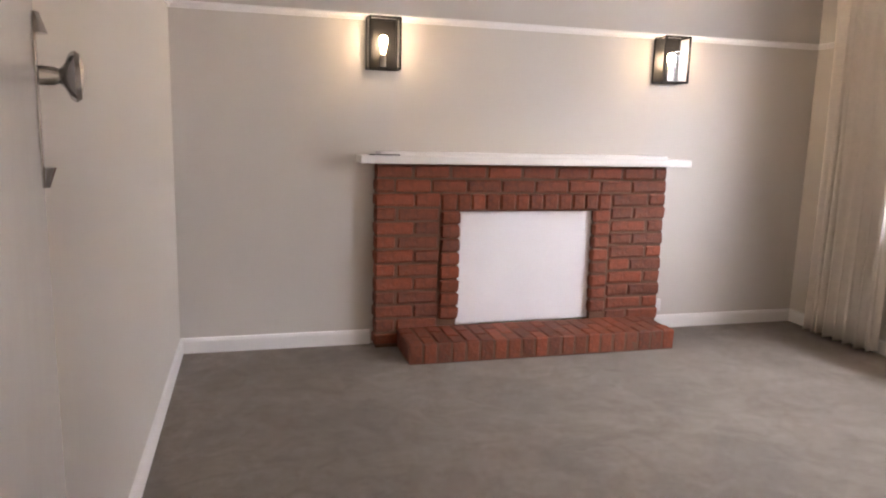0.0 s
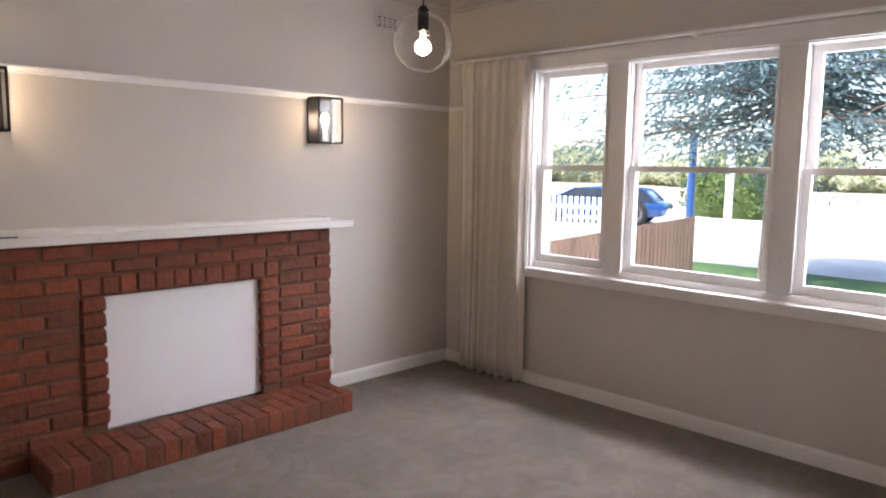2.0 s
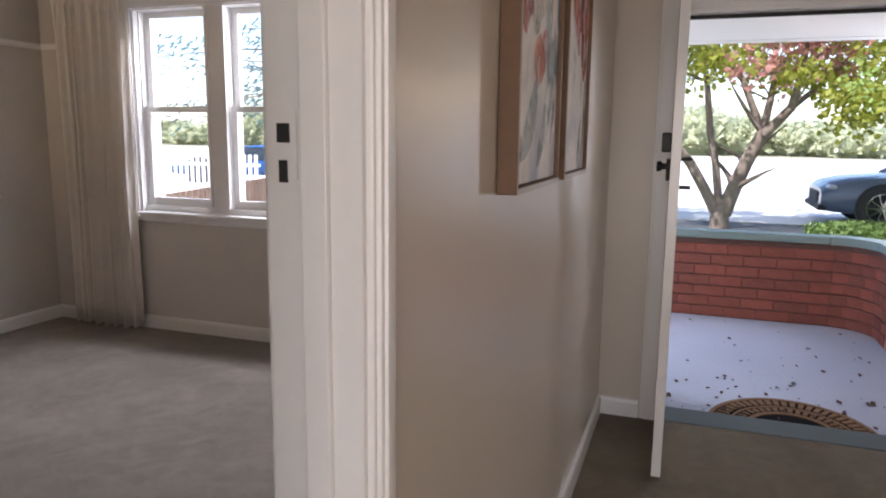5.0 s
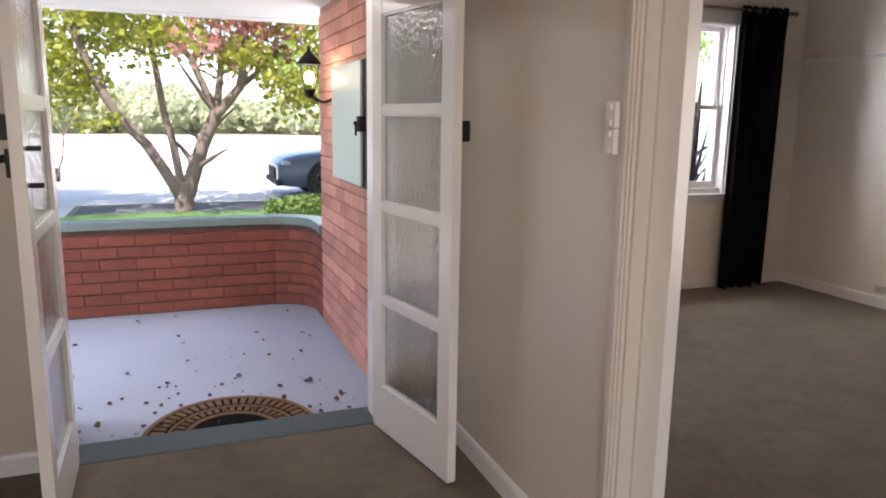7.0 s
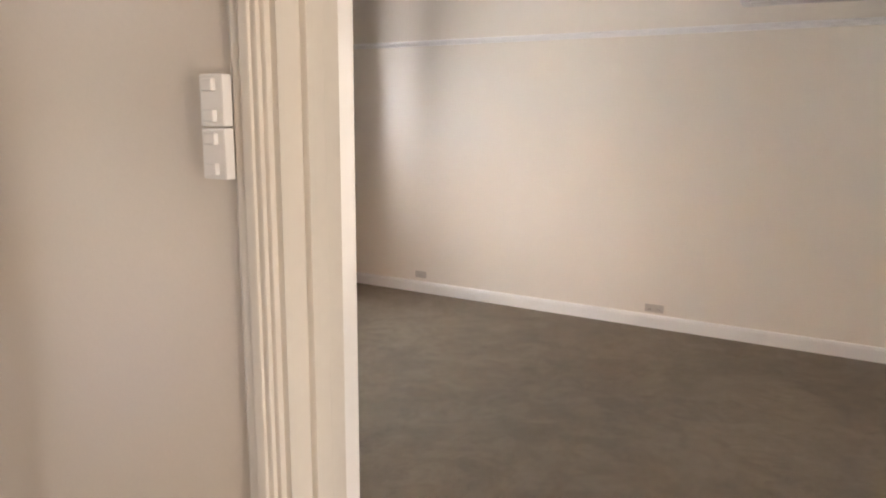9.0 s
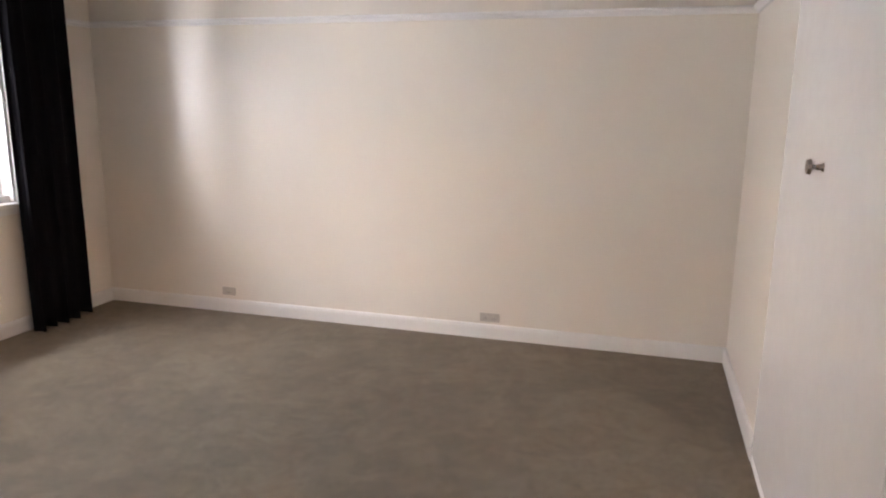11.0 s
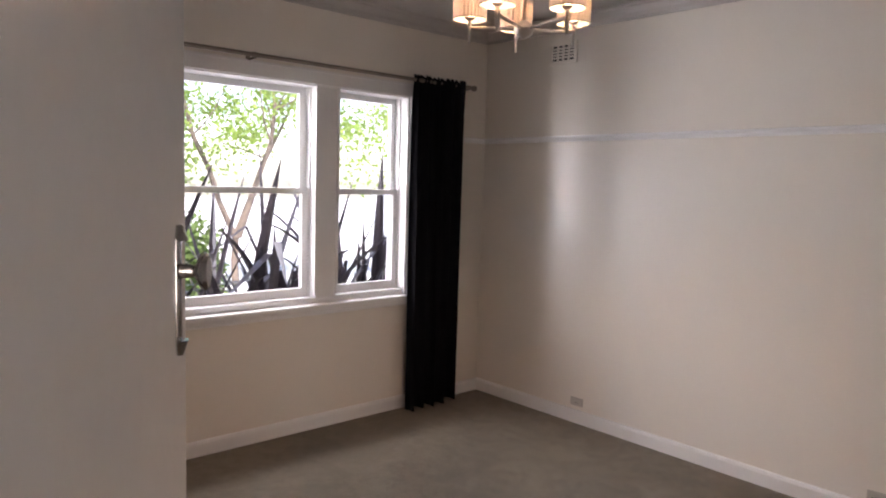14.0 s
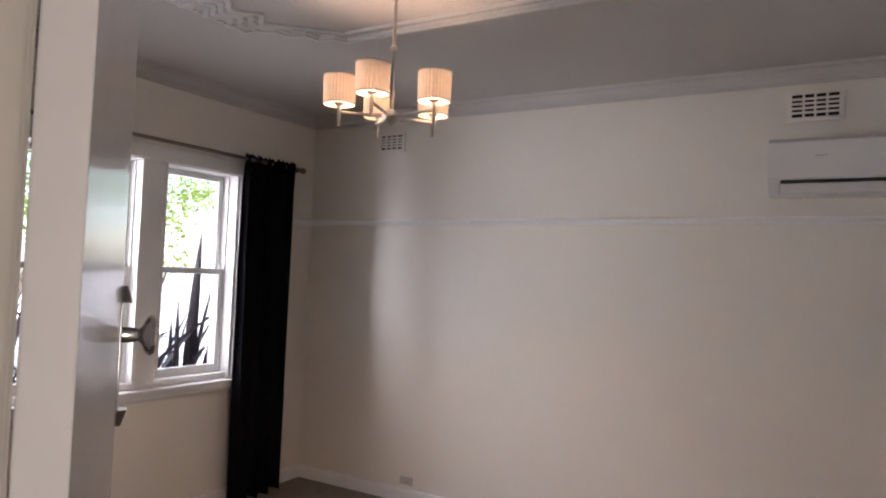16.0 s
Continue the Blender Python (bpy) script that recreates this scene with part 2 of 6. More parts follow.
def tube(bm, a, b, r0, r1=None, n=12):
    a, b = Vector(a), Vector(b)
    d = b - a
    m = Matrix.Translation((a + b) / 2) @ d.to_track_quat("Z", "Y").to_matrix().to_4x4()
    bmesh.ops.create_cone(bm, cap_ends=True, segments=n, radius1=r0, radius2=r0 if r1 is None else r1, depth=d.length, matrix=m)
    return bm


def ball(bm, c, r, u=16, v=10, sx=1, sy=1, sz=1):
    bmesh.ops.create_uvsphere(bm, u_segments=u, v_segments=v, radius=r, matrix=Matrix.Translation(c) @ Matrix.Diagonal((sx, sy, sz, 1)))
    return bm


def lathe(bm, profile, c=(0, 0, 0), n=24, axis="z"):
    """Turn a profile of (radius, height) round an axis."""
    rings = []
    for r, h in profile:
        ring = []
        for i in range(n):
            a = 2 * math.pi * i / n
            p = (r * math.cos(a), r * math.sin(a), h)
            if axis == "x":
                p = (h, p[0], p[1])
            if axis == "y":
                p = (p[1], h, p[0])
            ring.append(bm.verts.new(Vector(p) + Vector(c)))
        rings.append(ring)
    for a, b in zip(rings, rings[1:]):
        for i in range(n):
            bm.faces.new((a[i], a[(i + 1) % n], b[(i + 1) % n], b[i]))
    if len(profile) >= 4 and min(profile[0][0], profile[-1][0]) > 0.01 and abs(profile[0][0] - profile[-1][0]) < 0.006:
        for i in range(n):
            bm.faces.new((rings[-1][i], rings[-1][(i + 1) % n], rings[0][(i + 1) % n], rings[0][i]))
        return bm
    for ring in (rings[0], rings[-1]):
        if (ring[0].co - ring[n // 2].co).length > 1e-4:
            bm.faces.new(ring)
    return bm


def prism(bm, pts, z0, z1):
    lo = [bm.verts.new((x, y, z0)) for x, y in pts]
    hi = [bm.verts.new((x, y, z1)) for x, y in pts]
    bm.faces.new(lo[::-1])
    bm.faces.new(hi)
    k = len(pts)
    for i in range(k):
        bm.faces.new((lo[i], lo[(i + 1) % k], hi[(i + 1) % k], hi[i]))
    return bm


def sweep(bm, profile, path, closed=False):
    """Run a profile of (out, up) along a level path; out is to the left of the way."""
    k = len(path)
    rows = []
    for i, p in enumerate(path):
        p = Vector(p)
        before = (p - Vector(path[i - 1])).normalized() if (i or closed) else None
        after = (Vector(path[(i + 1) % k]) - p).normalized() if (i < k - 1 or closed) else None
        d1, d2 = before or after, after or before
        n1, n2 = Vector((-d1.y, d1.x, 0)), Vector((-d2.y, d2.x, 0))
        m = (n1 + n2)
        m = m / max(0.3, m.length_squared / 2)
        rows.append([bm.verts.new(p + m * o + Vector((0, 0, u))) for o, u in profile])
    n = len(profile)
    for a, b in zip(rows, rows[1:] + ([rows[0]] if closed else [])):
        for i in range(n):
            bm.faces.new((a[i], b[i], b[(i + 1) % n], a[(i + 1) % n]))
    if not closed:
        bm.faces.new(rows[0])
        bm.faces.new(rows[-1][::-1])
    return bm


def B():
    return bmesh.new()


def part(name, bm, mat, parent=None, label="", smooth=False, shadow=True):
    bmesh.ops.recalc_face_normals(bm, faces=bm.faces)
    me = bpy.data.meshes.new(name)
    bm.to_mesh(me)
    bm.free()
    me.materials.append(mat)
    if smooth:
        for p in me.polygons:
            p.use_smooth = True
        me.set_sharp_from_angle(angle=radians(40))
    ob = new(name, me)
    if parent:
        ob.parent = parent
    if label:
        ob["label"] = label
    ob.visible_shadow = shadow
    return ob


def thing(name, x, y, z, rz, label, category, group="", kind=""):
    ob = new(name)
    ob.matrix_basis = pose(x, y, z, 0, 0, rz)
    ob.empty_display_size = 0.1
    return tagged(ob, label, category, group, kind)


def structure(name, bm, mat, label="", category="", smooth=False):
    return tagged(part(name, bm, mat, smooth=smooth), label, category, kind="structure")


# ---- shell: floors, walls, ceilings ----
CEIL = 2.77
X0 = -2.2                     # the hall's back end, closed but for an added opening
structure("floor_lounge", box(B(), 0.0, 4.5, 0.90, 5.0, -0.12, 0.0), M_CARPET, "taupe cut-pile carpet in the lounge, vacuum marked", "carpet")
structure("floor_hall", box(B(), X0 - 0.1, 3.97, -1.10, 0.90, -0.12, 0.0), M_CARPET_WARM, "taupe cut-pile carpet in the hall", "carpet")
structure("floor_bedroom", box(B(), 1.38, 5.85, -5.2, -1.10, -0.12, 0.0), M_CARPET_WARM, "taupe cut-pile carpet in the bedroom", "carpet")


def wall_along_x(bm, x0, x1, y0, y1, openings=(), z1=CEIL, z0=-0.12):
    """A wall with openings (x0, x1, z0, z1) that go through it."""
    at = x0
    for a, b, lo, hi in sorted(openings):
        box(bm, at, a, y0, y1, z0, z1)
        if lo > z0:
            box(bm, a, b, y0, y1, z0, lo)
        box(bm, a, b, y0, y1, hi, z1)
        at = b
    box(bm, at, x1, y0, y1, z0, z1)
    return bm


def wall_along_y(bm, y0, y1, x0, x1, openings=(), z1=CEIL, z0=-0.12):
    at = y0
    for a, b, lo, hi in sorted(openings):
        box(bm, x0, x1, at, a, z0, z1)
        if lo > z0:
            box(bm, x0, x1, a, b, z0, lo)
        box(bm, x0, x1, a, b, hi, z1)
        at = b
    box(bm, x0, x1, at, y1, z0, z1)
    return bm


DOOR_H = 2.03
LD0, LD1 = 0.37, 1.27         # lounge doorway
BD0, BD1 = 1.655, 2.502         # bedroom doorway
FD0, FD1 = -0.75, 0.55        # front doorway
FH = 1.965
structure("wall_lounge_north", wall_along_x(B(), 0.0, 4.65, 4.90, 5.05), M_WALL, "greige painted fireplace wall", "wall")
structure("wall_lounge_west", wall_along_y(B(), 0.84, 4.90, -0.03, 0.12), M_WALL, "greige painted wall", "wall")
structure("wall_lounge_east", wall_along_y(B(), 0.97, 4.90, 4.40, 4.65, [(1.70, 4.10, 0.80, 2.22)]), M_WALL, "greige painted window wall", "wall")
structure("wall_hall_north", wall_along_x(B(), 0.12, 4.65, 0.84, 0.97, [(LD0, LD1, -0.12, DOOR_H)]), M_WALL_HALL, "greige painted hall wall", "wall")
# Opening added out of view so a fill lamp can light the hall.
structure("wall_hall_north_back", wall_along_x(B(), X0, -0.03, 0.84, 0.97, [(-1.55, -0.45, -0.12, 2.05)]), M_WALL_HALL, "greige painted hall wall", "wall")
structure("wall_hall_south", wall_along_x(B(), X0, 4.12, -1.135, -1.03, [(BD0, BD1, -0.12, DOOR_H)]), M_WALL_HALL, "greige painted hall wall", "wall")
# This end opening is added too, for the second fill lamp.
structure("wall_hall_end", wall_along_y(B(), -1.16, 0.97, X0 - 0.15, X0, [(-0.75, 0.55, 0.0, 2.05)]), M_WALL_HALL, "greige painted hall wall", "wall")
structure("wall_front", wall_along_y(B(), -1.03, 0.84, 3.97, 4.12, [(FD0, FD1, -0.12, FH)]), M_WALL_HALL, "painted wall round the front doors", "wall")
structure("wall_bedroom_south", wall_along_x(B(), 1.34, 6.0, -5.22, -5.07), M_WALL_BED, "warm white semi-gloss wall", "wall")
structure("wall_bedroom_west", wall_along_y(B(), -5.07, -1.135, 1.34, 1.49), M_WALL_BED, "warm white semi-gloss wall", "wall")
structure("wall_bedroom_east", wall_along_y(B(), -5.07, -1.152, 5.75, 6.0, [(-4.34, -1.92, 0.80, 2.24)]), M_WALL_BED, "warm white window wall", "wall")
structure("wall_bedroom_north", box(B(), 4.12, 5.75, -1.152, -1.03, -0.12, CEIL), M_WALL_BED, "warm white wall", "wall")
structure("wall_bedroom_lining", wall_along_x(B(), 1.49, 4.12, -1.152, -1.135, [(BD0, BD1, -0.12, DOOR_H)]), M_WALL_BED, "warm white wall", "wall")
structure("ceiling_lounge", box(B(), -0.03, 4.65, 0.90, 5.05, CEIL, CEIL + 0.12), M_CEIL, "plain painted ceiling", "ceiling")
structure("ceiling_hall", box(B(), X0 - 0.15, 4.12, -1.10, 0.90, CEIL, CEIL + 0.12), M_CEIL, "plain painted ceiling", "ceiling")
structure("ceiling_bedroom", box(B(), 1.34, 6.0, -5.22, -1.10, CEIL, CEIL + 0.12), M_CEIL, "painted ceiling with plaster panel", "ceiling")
# Roof is out of view; added to block light and shade the front.
roof = box(B(), X0 - 0.5, 5.15, 1.35, 5.5, CEIL + 0.14, CEIL + 0.34)
box(roof, X0 - 0.5, 6.80, -1.1, 1.35, CEIL + 0.14, CEIL + 0.34)
box(roof, X0 - 0.5, 6.40, -5.7, -1.1, CEIL + 0.14, CEIL + 0.34)
structure("roof", roof, M_ROOF, "unseen roof slabs added to shut out sun and sky", "roof")

# mouldings: skirting, picture rail, cornice (profile: out into the room, up)
SKIRT = [(0, 0), (0.016, 0), (0.016, 0.072), (0.011, 0.088), (0, 0.092)]
RAIL = [(0, 0), (0.010, 0.002), (0.014, 0.014), (0.030, 0.026), (0.032, 0.036), (0.012, 0.040), (0, 0.042)]
CORN = [(0, 0), (0.012, 0), (0.016, 0.018), (0.040, 0.034), (0.062, 0.064), (0.080, 0.070), (0.085, 0.085), (0, 0.085)]


def moulding(name, profile, runs, z, mat=M_TRIM, label="white painted skirting board"):
    bm = B()
    for run in runs:
        sweep(bm, profile, [(x, y, z) for x, y in run])
    return structure(name, bm, mat, label, "trim")


E_ = 0.001
LX0, LX1, LY0, LY1 = 0.12 + E_, 4.40 - E_, 0.97 + E_, 4.90 - E_
moulding("baseboard_lounge", SKIRT, [[(1.24, LY1), (LX0, LY1), (LX0, LY0), (LD0 - 0.08, LY0)], [(LD1 + 0.08, LY0), (LX1, LY0), (LX1, LY1), (3.225, LY1)]], 0.0)
moulding("picture_rail_lounge", RAIL, [[(LD0 - 0.08, LY0), (LX0, LY0), (LX0, LY1), (LX1, LY1), (LX1, 4.20)][::-1], [(LX1, LY0), (LX1, 1.62)]],
         1.955, M_TRIM, "thin painted picture rail")
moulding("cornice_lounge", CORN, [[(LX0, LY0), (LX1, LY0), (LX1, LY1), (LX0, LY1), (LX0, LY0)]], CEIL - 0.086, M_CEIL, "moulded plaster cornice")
moulding("baseboard_hall", SKIRT, [[(3.969, FD1 + 0.09), (3.969, 0.839), (LD1 + 0.09, 0.839)], [(BD1 + 0.09, -1.029), (3.969, -1.029), (3.969, FD0 - 0.09)],
                                   [(-1.55, 0.839), (X0, 0.839), (X0, -1.029), (BD0 - 0.09, -1.029)], [(LD0 - 0.09, 0.839), (-0.45, 0.839)]], 0.0)
BX0, BX1, BY0, BY1 = 1.49 + E_, 5.75 - E_, -5.07 + E_, -1.153
moulding("baseboard_bedroom", SKIRT, [[(BX0, -3.86), (BX0, BY0), (BX1, BY0), (BX1, BY1), (BD1 + 0.08, BY1)]], 0.0)
moulding("picture_rail_bedroom", RAIL, [[(BX0, -3.86), (BX0, BY0), (BX1, BY0), (BX1, -4.46)], [(BX1, -1.80), (BX1, BY1), (BD1 + 0.08, BY1)]], 1.935, M_TRIM,
         "thin painted picture rail")
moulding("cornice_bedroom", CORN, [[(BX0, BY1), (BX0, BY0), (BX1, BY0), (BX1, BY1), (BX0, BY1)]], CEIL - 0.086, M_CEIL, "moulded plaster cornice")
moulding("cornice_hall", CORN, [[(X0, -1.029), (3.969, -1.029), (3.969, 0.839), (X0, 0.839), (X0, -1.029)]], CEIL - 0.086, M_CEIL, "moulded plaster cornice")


def doorway_trim(name, x0, x1, y0, y1, top, stop_y, paint, label):
    """Jamb lining with a stop, and stepped architraves on both faces of a wall that runs along x."""
    bm = B()
    box(bm, x0 - 0.001, x0 + 0.018, y0 - 0.002, y1 + 0.002, 0, top - 0.018)
    box(bm, x1 - 0.018, x1 + 0.001, y0 - 0.002, y1 + 0.002, 0, top - 0.018)
    box(bm, x0 - 0.001, x1 + 0.001, y0 - 0.002, y1 + 0.002, top - 0.018, top + 0.001)
    for a, b in ((x0 + 0.018, x0 + 0.030), (x1 - 0.030, x1 - 0.018)):
        box(bm, a, b, stop_y - 0.018, stop_y + 0.018, 0, top - 0.03, 0.002)
    box(bm, x0 + 0.018, x1 - 0.018, stop_y - 0.018, stop_y + 0.018, top - 0.03, top - 0.018)
    for y, s in ((y0, -1), (y1, 1)):
        for w0, w1, d in ((0.000, 0.064, 0.012), (0.008, 0.055, 0.019), (0.018, 0.036, 0.024)):
            ya, yb = sorted((y + s * 0.0005, y + s * d))
            box(bm, x0 + 0.008 - w1, x0 + 0.008 - w0, ya, yb, 0, top + w1 - 0.008, 0.003)
            box(bm, x1 - 0.008 + w0, x1 - 0.008 + w1, ya, yb, 0, top + w1 - 0.008, 0.003)
            box(bm, x0 + 0.008 - w0, x1 - 0.008 + w0, ya, yb, top - 0.008 + w0, top + w1 - 0.008, 0.003)
    return structure(name, bm, paint, label, "door frame")


doorway_trim("door_frame_lounge", LD0, LD1, 0.84, 0.97, DOOR_H, 0.90, M_TRIM, "gloss white door jamb and stepped architrave")
doorway_trim("door_frame_bedroom", BD0, BD1, -1.152, -1.03, DOOR_H, -1.09, M_TRIM_CREAM, "cream painted door jamb and stepped architrave")


def front_frame():
    bm = B()
    box(bm, 3.972, 4.118, FD0 - 0.001, FD0 + 0.014, -0.02, FH, 0.002)
    box(bm, 3.972, 4.118, FD1 - 0.014, FD1 + 0.001, -0.02, FH, 0.002)
    box(bm, 3.972, 4.118, FD0 + 0.014, FD1 - 0.014, FH - 0.014, FH + 0.001, 0.002)
    for w0, w1, d in ((0.0, 0.085, 0.012), (0.010, 0.070, 0.019)):
        box(bm, 3.9695 - d, 3.9695, FD0 - w1, FD0 - w0, 0, FH + w1, 0.003)
        box(bm, 3.9695 - d, 3.9695, FD1 + w0, FD1 + w1, 0, FH + w1, 0.003)
        box(bm, 3.9695 - d, 3.9695, FD0 - w0, FD1 + w0, FH + w0, FH + w1, 0.003)
    f = structure("door_frame_front", bm, M_TRIM, "white front door frame", "door frame")
    # Black strip painted in where the head gap lies in shade.
    head_strip = B()
    box(head_strip, 4.05, 4.07, FD0 + 0.016, FD1 - 0.016, FH - 0.032, FH - 0.015)
    part("weather_seal", head_strip, M_BLACK, f, "dark strip put in for the gap under the door head")
    st = B()
    box(st, 3.965, 4.16, FD0 + 0.002, FD1 - 0.002, -0.10, 0.006, 0.006)
    structure("door_sill", st, M_STEP, "green-grey painted front door sill", "sill")


front_frame()


# ---- windows ----
def sash_window(name, y_in, lights, z0, z1, xg, x_in, x_out, mid, label):
    """A run of double-hung sash windows in a wall that runs along y. lights: the glass of each, south to north."""
    w = thing(name, 0, 0, 0, 0, label, "window", kind="structure")
    ya, yb = y_in
    top, bot = z1 + 0.06, z0 - 0.09
    fr = B()
    box(fr, x_in + 0.002, x_out - 0.03, ya, ya + 0.03, bot, top)
    box(fr, x_in + 0.002, x_out - 0.03, yb - 0.03, yb, bot, top)
    box(fr, x_in + 0.002, x_out - 0.03, ya + 0.03, yb - 0.03, top - 0.02, top)
    box(fr, x_in + 0.03, x_out + 0.03, ya + 0.03, yb - 0.03, bot, bot + 0.035)
    part("window_frame", fr, M_TRIM, w)
    edges = [ya + 0.03] + [v for a, b in zip(lights, lights[1:]) for v in (a[1] + 0.052, b[0] - 0.052)] + [yb - 0.03]
    for i in range(1, len(edges) - 1, 2):
        m = B()
        box(m, x_in + 0.012, x_out - 0.05, edges[i], edges[i + 1], bot + 0.03, top - 0.02, 0.003)
        box(m, x_in + 0.004, x_in + 0.013, edges[i] - 0.012, edges[i] + 0.008, bot + 0.05, top - 0.02, 0.003)
        box(m, x_in + 0.004, x_in + 0.013, edges[i + 1] - 0.008, edges[i + 1] + 0.012, bot + 0.05, top - 0.02, 0.003)
        part("mullion", m, M_TRIM, w)
    # architrave boards and the moulded sill
    tr = B()
    for a, b in ((ya - 0.07, ya + 0.012), (yb - 0.012, yb + 0.07)):
        box(tr, x_in - 0.016, x_in + 0.004, a, b, z0 - 0.10, top + 0.075, 0.003)
    box(tr, x_in - 0.016, x_in + 0.004, ya + 0.012, yb - 0.012, top - 0.012, top + 0.075, 0.003)
    box(tr, x_in - 0.022, x_in - 0.014, ya - 0.07, yb + 0.07, top + 0.062, top + 0.078, 0.002)
    part("architrave", tr, M_TRIM, w)
    sl = B()
    box(sl, x_in - 0.045, x_in + 0.03, ya - 0.09, yb + 0.09, z0 - 0.122, z0 - 0.095, 0.006)
    box(sl, x_in - 0.028, x_in - 0.001, ya - 0.075, yb + 0.075, z0 - 0.142, z0 - 0.122, 0.005)
    box(sl, x_in - 0.018, x_in - 0.001, ya - 0.07, yb + 0.07, z0 - 0.166, z0 - 0.142, 0.005)
    box(sl, x_in + 0.03, x_out + 0.06, ya + 0.03, yb - 0.03, z0 - 0.122, z0 - 0.091, 0.004)
    part("window_sill", sl, M_TRIM, w, "moulded white window sill")
    for i, (a, b) in enumerate(lights):
        l, r = edges[2 * i] + 0.002, edges[2 * i + 1] - 0.002
        for which, lo, hi, x in (("lower_sash", z0, mid, xg - 0.022), ("upper_sash", mid, z1, xg + 0.022)):
            s = B()
            blo = z0 - 0.055 if which == "lower_sash" else mid - 0.018
            bhi = z1 + 0.04 if which == "upper_sash" else mid + 0.018
            box(s, x - 0.018, x + 0.018, l, a, blo, bhi, 0.002)
            box(s, x - 0.018, x + 0.018, b, r, blo, bhi, 0.002)
            box(s, x - 0.018, x + 0.018, a, b, blo, lo if which == "lower_sash" else mid + 0.018, 0.002)
            box(s, x - 0.018, x + 0.018, a, b, hi if which == "upper_sash" else mid - 0.018, bhi, 0.002)
            if which == "upper_sash":
                for yy in (l + 0.012, r - 0.012):
                    tube(s, (x - 0.03, yy, mid - 0.015), (x - 0.03, yy, mid + 0.045), 0.011, 0.008, 8)
            so = part(which, s, M_TRIM, w)
            g = B()
            box(g, x - 0.002, x + 0.002, a - 0.004, b + 0.004, blo + 0.01, bhi - 0.01)
            part("pane", g, M_GLASS, so, "clear glass pane", shadow=False)
        # sash cord channel beads
        bd = B()
        for yy in (l, r - 0.008):
            box(bd, xg - 0.055, xg - 0.042, yy, yy + 0.008, z0 - 0.055, z1 + 0.04, 0.002)
        part("bead", bd, M_TRIM, w)
    return w


sash_window("window_1", (1.70, 4.10), [(1.775, 2.28), (2.505, 3.31), (3.545, 4.02)], 0.935, 2.15, 4.50, 4.40, 4.65, 1.54,
            "white triple double-hung timber sash window in the lounge")
sash_window("window_2", (-4.34, -1.92), [(-4.27, -3.79), (-3.53, -2.73), (-2.49, -1.99)], 0.92, 2.17, 5.89, 5.75, 6.0, 1.55,
            "white triple double-hung timber sash window in the bedroom")


# ---- curtains ----
def curtain(name, x, y0, y1, z0, z1, folds, depth, mat, label, spread=0.0, seed=1):
    """A hanging curtain along y, as a thick sheet: tight gathers at the heading run into fewer, deeper, uneven folds at the hem."""
    rnd = random.Random(seed)
    c = thing(name, x, (y0 + y1) / 2, z0, 0, label, "curtain")
    half = (y1 - y0) / 2
    nu, nv = folds * 18, 22
    wide = [rnd.uniform(0.55, 1.5) for _ in range(folds)]
    ends = [0.0]
    for w in wide:
        ends.append(ends[-1] + w / sum(wide))
    amp = [rnd.uniform(0.45, 1.3) for _ in range(folds + 1)]
    drift = [rnd.uniform(-0.35, 0.35) for _ in range(folds + 1)]
    bm = B()
    grid = []
    for j in range(nv + 1):
        v = j / nv
        row = []
        for i in range(nu + 1):
            u = i / nu
            f = next(q for q in range(folds) if u <= ends[q + 1] + 1e-9)
            r = (u - ends[f]) / (ends[f + 1] - ends[f])
            a = amp[f] * (1 - r) + amp[f + 1] * r
            ph = drift[f] * (1 - r) + drift[f + 1] * r
            w = math.cos(2 * math.pi * r + ph * (1 - v) * 1.6)
            w = math.copysign(abs(w) ** 0.6, w)
            head = max(0.0, (v - 0.9) / 0.1)
            out = depth * a * w * (0.70 + 0.45 * (1 - v)) * (1 - 0.65 * head)
            out += 0.010 * head * math.sin(2 * math.pi * 3 * r + f) + 0.012 * math.sin(4 * u + 3 * v + seed)
            yy = (u - 0.5) * 2 * half * (1 + spread * (1 - v)) + 0.016 * math.sin(2 * math.pi * r) * (1 - 0.5 * v)
            lift = 0.006 * math.sin(f * 2.1 + seed) + 0.003 * w if j == 0 else 0.012 * math.sin(2 * math.pi * 3 * r + f) * (j == nv)
            row.append(bm.verts.new((out, yy, v * (z1 - z0) + lift)))
        grid.append(row)
    for j in range(nv):
        for i in range(nu):
            bm.faces.new((grid[j][i], grid[j][i + 1], grid[j + 1][i + 1], grid[j + 1][i]))
    ob = part("cloth", bm, mat, c, smooth=True)
    so = ob.modifiers.new("thickness", "SOLIDIFY")
    so.thickness = 0.004
    return c


